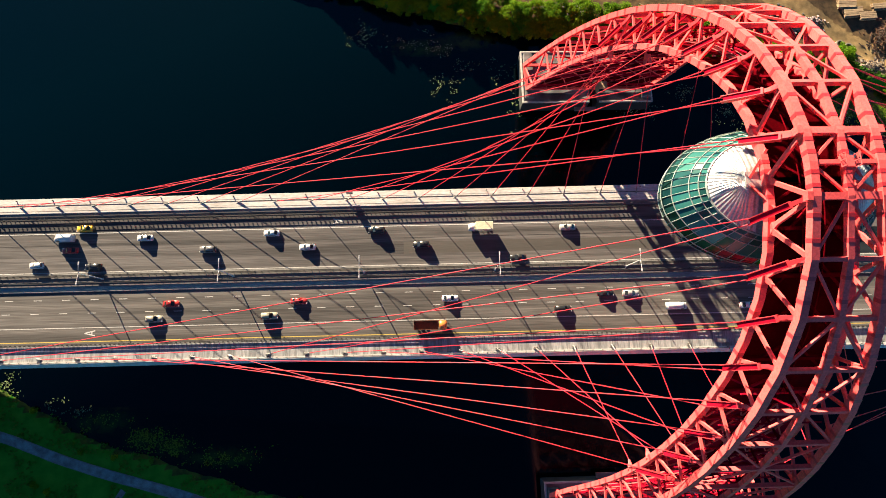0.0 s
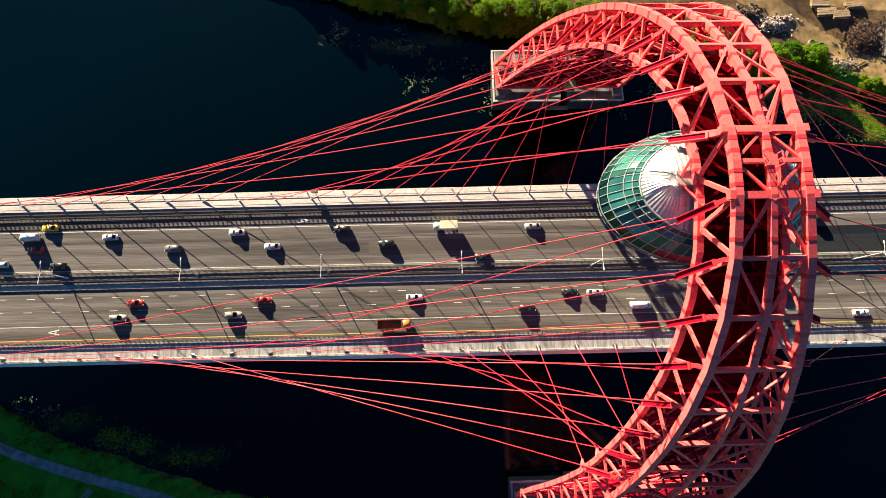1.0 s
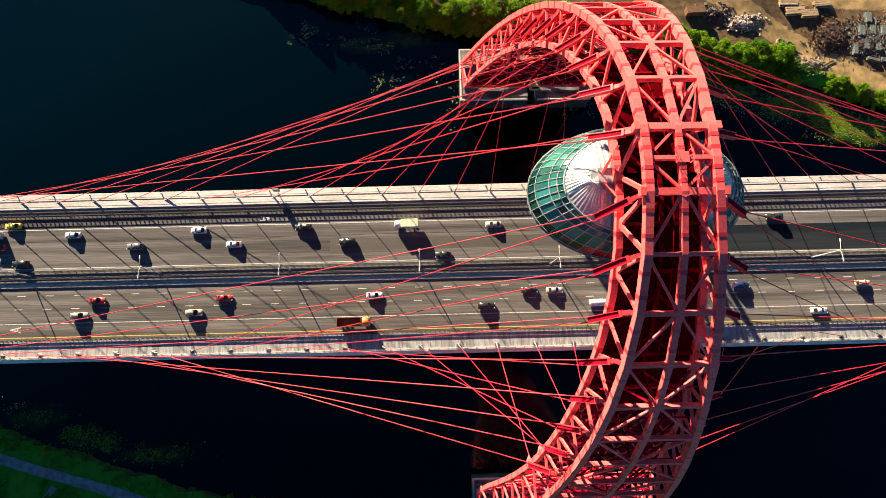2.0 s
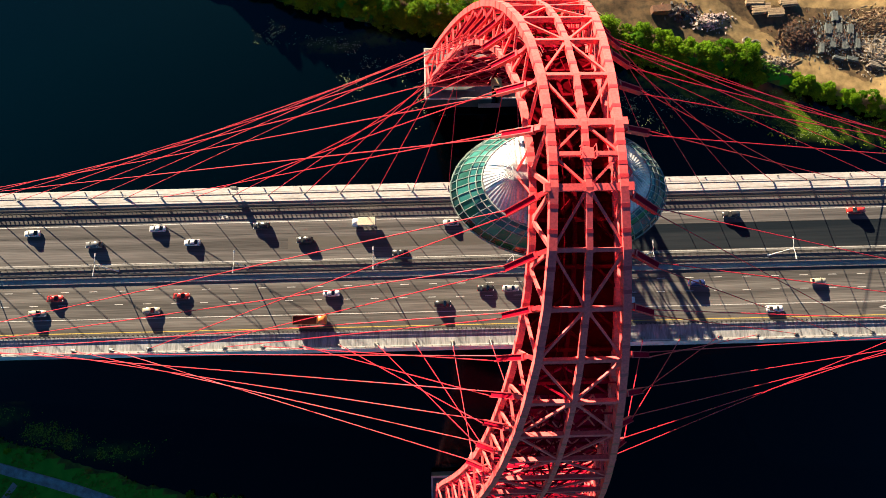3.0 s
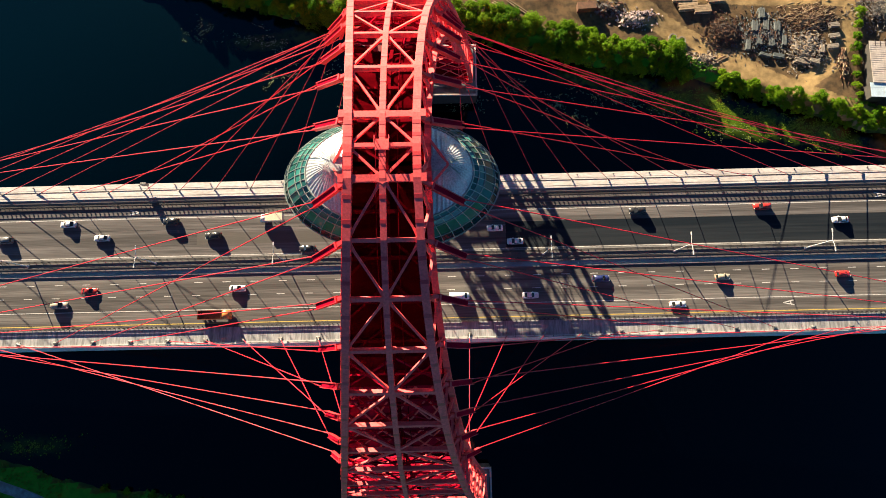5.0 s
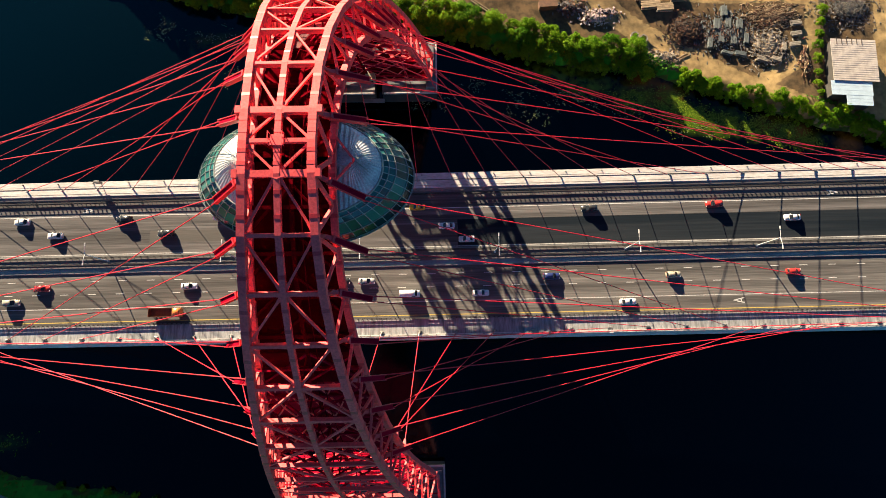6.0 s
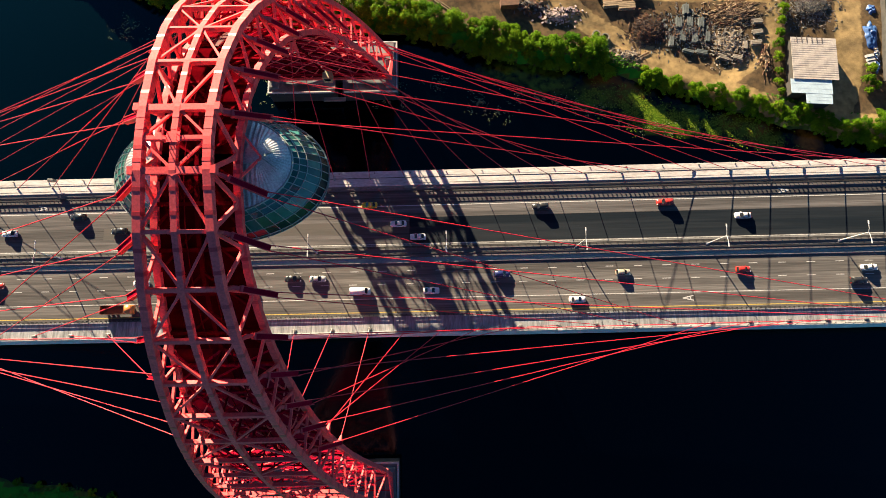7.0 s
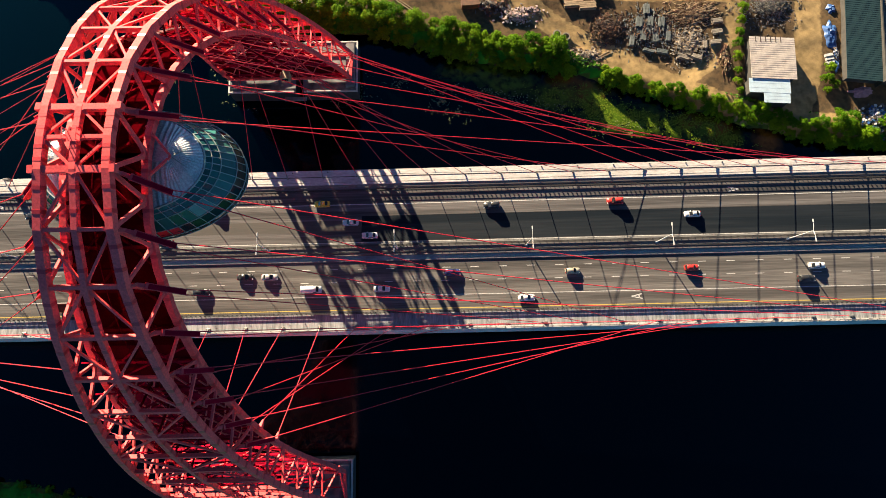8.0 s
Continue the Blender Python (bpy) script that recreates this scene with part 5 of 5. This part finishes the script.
def heap(name, cx, cy, rx, ry, n, size, mats, label, height=1.2, seed=1, turn=None):
    """A heap of broken pieces: a mound of small ones and, on it, each large piece."""
    r = random.Random(seed)
    ob = thing(name, label, "heap")
    per = {}
    for i in range(n):
        a, d = r.uniform(0, 6.283), min(1.5, abs(r.gauss(0, 0.6)))
        px, py = cx + rx * d * math.cos(a), cy + ry * d * math.sin(a)
        z = ground_z(px, py) + 0.05 + height * max(0.0, 1 - d * d) * r.uniform(0.2, 1.0)
        l, w, h = (size[k] * r.uniform(0.5, 1.3) for k in range(3))
        m = Matrix.Translation((px, py, z)) @ Euler((r.gauss(0, 0.2), r.gauss(0, 0.2), (turn if turn is not None and r.random() < 0.75 else r.uniform(0, 3.14)) + r.gauss(0, 0.12))).to_matrix().to_4x4()
        k = r.randrange(len(mats))
        if k not in per:
            per[k] = bmesh.new()
        box(per[k], (-l / 2, -w / 2, -h / 2), (l / 2, w / 2, h / 2), m)
    for k, bm in per.items():
        o = part("rubble", bm, mats[k], ob)
        o["kind"] = "stuff"
    return ob


def stack(name, cx, cy, count, l, w, h, rz, mat, label, gap=0.1, layers=2, category="stack"):
    ob = thing(name, label, category, "", Matrix.Translation((cx, cy, ground_z(cx, cy))) @ Matrix.Rotation(rz, 4, "Z"))
    r = random.Random(int(cx * 7 + cy))
    bm = bmesh.new()
    box(bm, (-l / 2, -w / 2, 0), (l / 2, w / 2, h))
    first = None
    for k in range(layers):
        for i in range(count - k):
            m = Matrix.Translation((r.uniform(-0.3, 0.3), (i - (count - k) / 2) * (w + gap), k * (h + 0.03))) @ Matrix.Rotation(r.gauss(0, 0.03), 4, "Z")
            if first is None:
                first = part("piece", bm, mat, ob)
                first.matrix_basis = m
            else:
                again("piece", first, ob, m)
    return ob


def concrete_ring(cx, cy, r0, h, label="pale concrete well ring lying on the ground"):
    bm = bmesh.new()
    n = 18
    z = ground_z(cx, cy) + 0.05
    prof = [(r0, 0), (r0, h), (r0 * 0.72, h), (r0 * 0.72, 0.0)]
    rings = [[(cx + a * math.cos(2 * math.pi * k / n), cy + a * math.sin(2 * math.pi * k / n), z + b) for a, b in prof] for k in range(n + 1)]
    quads(bm, rings, caps=False)
    bmesh.ops.remove_doubles(bm, verts=bm.verts[:], dist=0.001)
    bmesh.ops.recalc_face_normals(bm, faces=bm.faces[:])
    tagged(part("concrete_ring", bm, SLABM), label, "concrete ring", "concrete rings")


for cx, cy, rr in ((93.4, 82.2, 1.5), (96.6, 81.2, 1.5), (10, 94.2, 1.4), (13.2, 94.4, 1.4), (16.4, 93.2, 1.0), (18.6, 92.4, 1.2), (21.0, 93.8, 1.1)):
    concrete_ring(cx, cy, rr, 1.0)
heap("brick_heap", 79, 88.5, 6.5, 3.4, 260, (0.8, 0.5, 0.35), [PINK, PINK, SLABM], "heap of pale pink brick rubble", 0.8, 2)
heap("brick_heap", 83, 91, 7.0, 1.8, 130, (0.7, 0.5, 0.3), [PINK, SCRAPM], "scattered pink and grey rubble", 0.5, 3)
heap("scrap_heap", 112, 84, 7.5, 6.0, 1000, (1.2, 0.24, 0.2), [SCRAPM, RUST, SCRAPM, RUST], "tangled heap of dark rusty scrap", 1.4, 4)
heap("scrap_field", 126, 83, 11.0, 8.5, 1300, (1.1, 0.26, 0.18), [SCRAPM, TEALSCRAP, RUBBLE, RUST, TEALSCRAP], "field of scattered scrap and slabs", 0.8, 5, 1.5)
heap("slab_field", 140, 76.6, 8.0, 8.0, 1000, (1.0, 0.3, 0.2), [SLABM, WOOD, SLABM, RUBBLE], "pale broken slabs and beams on sand", 1.0, 6)
heap("timber_heap", 142, 88, 9.0, 5.0, 900, (2.0, 0.17, 0.15), [WOOD, WOOD, RUST], "loose heap of weathered timber", 1.0, 7, 0.3)
heap("rubble_heap", 169, 91, 9.0, 8.5, 2200, (1.0, 0.22, 0.14), [RUBBLE, RUBBLE, SLABM, SCRAPM], "large heap of blue grey rubble", 1.4, 8)
heap("timber_heap", 152, 71, 1.8, 6.0, 120, (2.6, 0.22, 0.2), [WOOD, RUST], "fallen boards beside the track", 0.6, 9, 1.2)
heap("rubble_heap", 104, 74, 5.0, 3.2, 240, (1.2, 0.5, 0.3), [SCRAPM, SLABM, WOOD], "broken slabs on the bank", 0.6, 10)
heap("timber_heap", 92, 77, 7.0, 1.6, 90, (3.0, 0.25, 0.2), [WOOD, SCRAPM], "old boards along the bank", 0.4, 11, -0.5)
heap("scrap_heap", 70, 93, 5.5, 3.2, 240, (1.0, 0.6, 0.5), [SCRAPM, RUST, RUBBLE], "dark heap of machine parts", 1.2, 12)
heap("rubbish_heap", 202, 47, 5.0, 5.5, 420, (0.9, 0.7, 0.6), [RUBBLE, BLUETARP, LAMPWHITE, SCRAPM], "heap of white and blue rubbish", 1.0, 13)
heap("rubbish_heap", 191, 72, 1.0, 4.0, 60, (0.7, 0.4, 0.3), [LAMPWHITE, BLUETARP, SCRAPM], "white and blue bundles beside the shed", 0.5, 14)
for cx, cy, n, l, w, rz in ((137, 78, 4, 3.0, 0.45, 1.45), (141, 79.5, 4, 3.0, 0.4, 1.5), (145, 76, 4, 2.8, 0.4, 1.5), (138, 72.5, 4, 3.6, 0.45, -0.35), (142.5, 71.8, 4, 3.2, 0.45, -0.3), (149, 77, 4, 3.6, 0.45, 0.1), (150, 81, 4, 3.6, 0.45, 0.15), (150, 85, 4, 3.4, 0.45, 0.1)):
    stack("slab_stack", cx, cy, n, l, w, 0.4, rz, SLABM, "stack of pale concrete beams in the yard")
for cx, cy, n, rz in ((123, 86, 5, 1.45), (127, 86.5, 5, 1.45), (131, 86, 5, 1.4), (124, 81, 5, 1.5), (128.5, 80.5, 5, 1.45), (133, 80.5, 4, 1.45), (126, 75.5, 3, -0.3), (131, 75, 4, -0.2), (126, 91, 5, 1.5), (120, 79, 4, 1.4)):
    stack("beam_stack", cx, cy, n, 3.8, 0.42, 0.4, rz, TEALSCRAP, "stack of grey-green steel beams in the yard")
for cx, cy, n, l, rz in ((100, 95, 6, 7.0, 0.1), (105, 93.5, 5, 6.0, 0.05), (98, 98, 5, 6.5, 0.0), (110, 97, 4, 6.0, 0.1)):
    stack("timber_stack", cx, cy, n, l, 0.6, 0.45, rz, WOOD, "stack of sawn yellow timber beside the track")
for cx, cy, l, rz in ((26, 96, 9, -0.5), (29, 95, 10, -0.55), (33, 94.5, 9, -0.6), (38, 95, 9, -0.7), (109, 74, 7, 0.5)):
    stack("log", cx, cy, 2, l, 0.3, 0.28, rz, WOOD, "long pale log lying on the bank", 0.5, 1, "log")
for cx, cy, rz in ((62, 94.5, 0.05), (-10, 97.5, 0.0), (-2, 97, 0.05)):
    is_rust = cx > 50
    stack("container" if is_rust else "panel_stack", cx, cy, 2 if not is_rust else 1, 6.5 if is_rust else 7.5, 2.6, 2.2 if is_rust else 0.5, rz, RUST if is_rust else SLABM, "rusty brown metal container" if is_rust else "pale concrete panel lying on the bank", 0.3, 1, "container" if is_rust else "panel")


def tarp(cx, cy, rx, ry, h, mat, label, seed):
    n, k = 40, 16
    bm = bmesh.new()
    rows = []
    for j in range(k + 1):
        ring = []
        for i in range(n):
            a, d = 2 * math.pi * i / n, j / k
            d = max(d, 0.03)
            edge = 0.8 + 0.45 * noise.noise((math.cos(a) * 1.7, math.sin(a) * 1.7, seed * 3.1))
            px, py = cx + rx * d * edge * math.cos(a), cy + ry * d * edge * math.sin(a)
            bump = 0.9 * noise.noise((px * 0.9, py * 0.9, seed)) + 0.5 * noise.noise((px * 2.3, py * 2.3, seed))
            ring.append((px, py, ground_z(px, py) + max(0.03, h * (1 - d ** 3) + bump * (1 - d))))
        rows.append(ring)
    quads(bm, rows[::-1], caps=False)
    bm.faces.new(bm.verts[-n:])
    for f in bm.faces:
        f.smooth = True
    bmesh.ops.recalc_face_normals(bm, faces=bm.faces[:])
    tagged(part("tarpaulin", bm, mat), label, "tarpaulin")


tarp(190.0, 78.6, 3.2, 6.2, 0.9, BLUETARP, "creased blue tarpaulin over a heap", 1)
tarp(198.8, 57.2, 5.4, 2.2, 0.9, PURPLETARP, "faded pink tarpaulin over a heap", 2)
tarp(191.5, 88.5, 1.8, 2.5, 0.7, BLUETARP, "creased blue tarpaulin over a heap", 3)
tarp(190.9, 67.0, 1.2, 3.2, 0.6, BLUETARP, "creased blue tarpaulin over a heap", 5)
for cy, rz in ((68.6, 0.22), (69.9, 0.25), (71.2, 0.2)):
    stack("wrapped_bale", 188.3, cy, 1, 2.7, 0.95, 0.8, rz, LAMPWHITE, "white wrapped bale beside the tarpaulins", 0.1, 1, "bale")
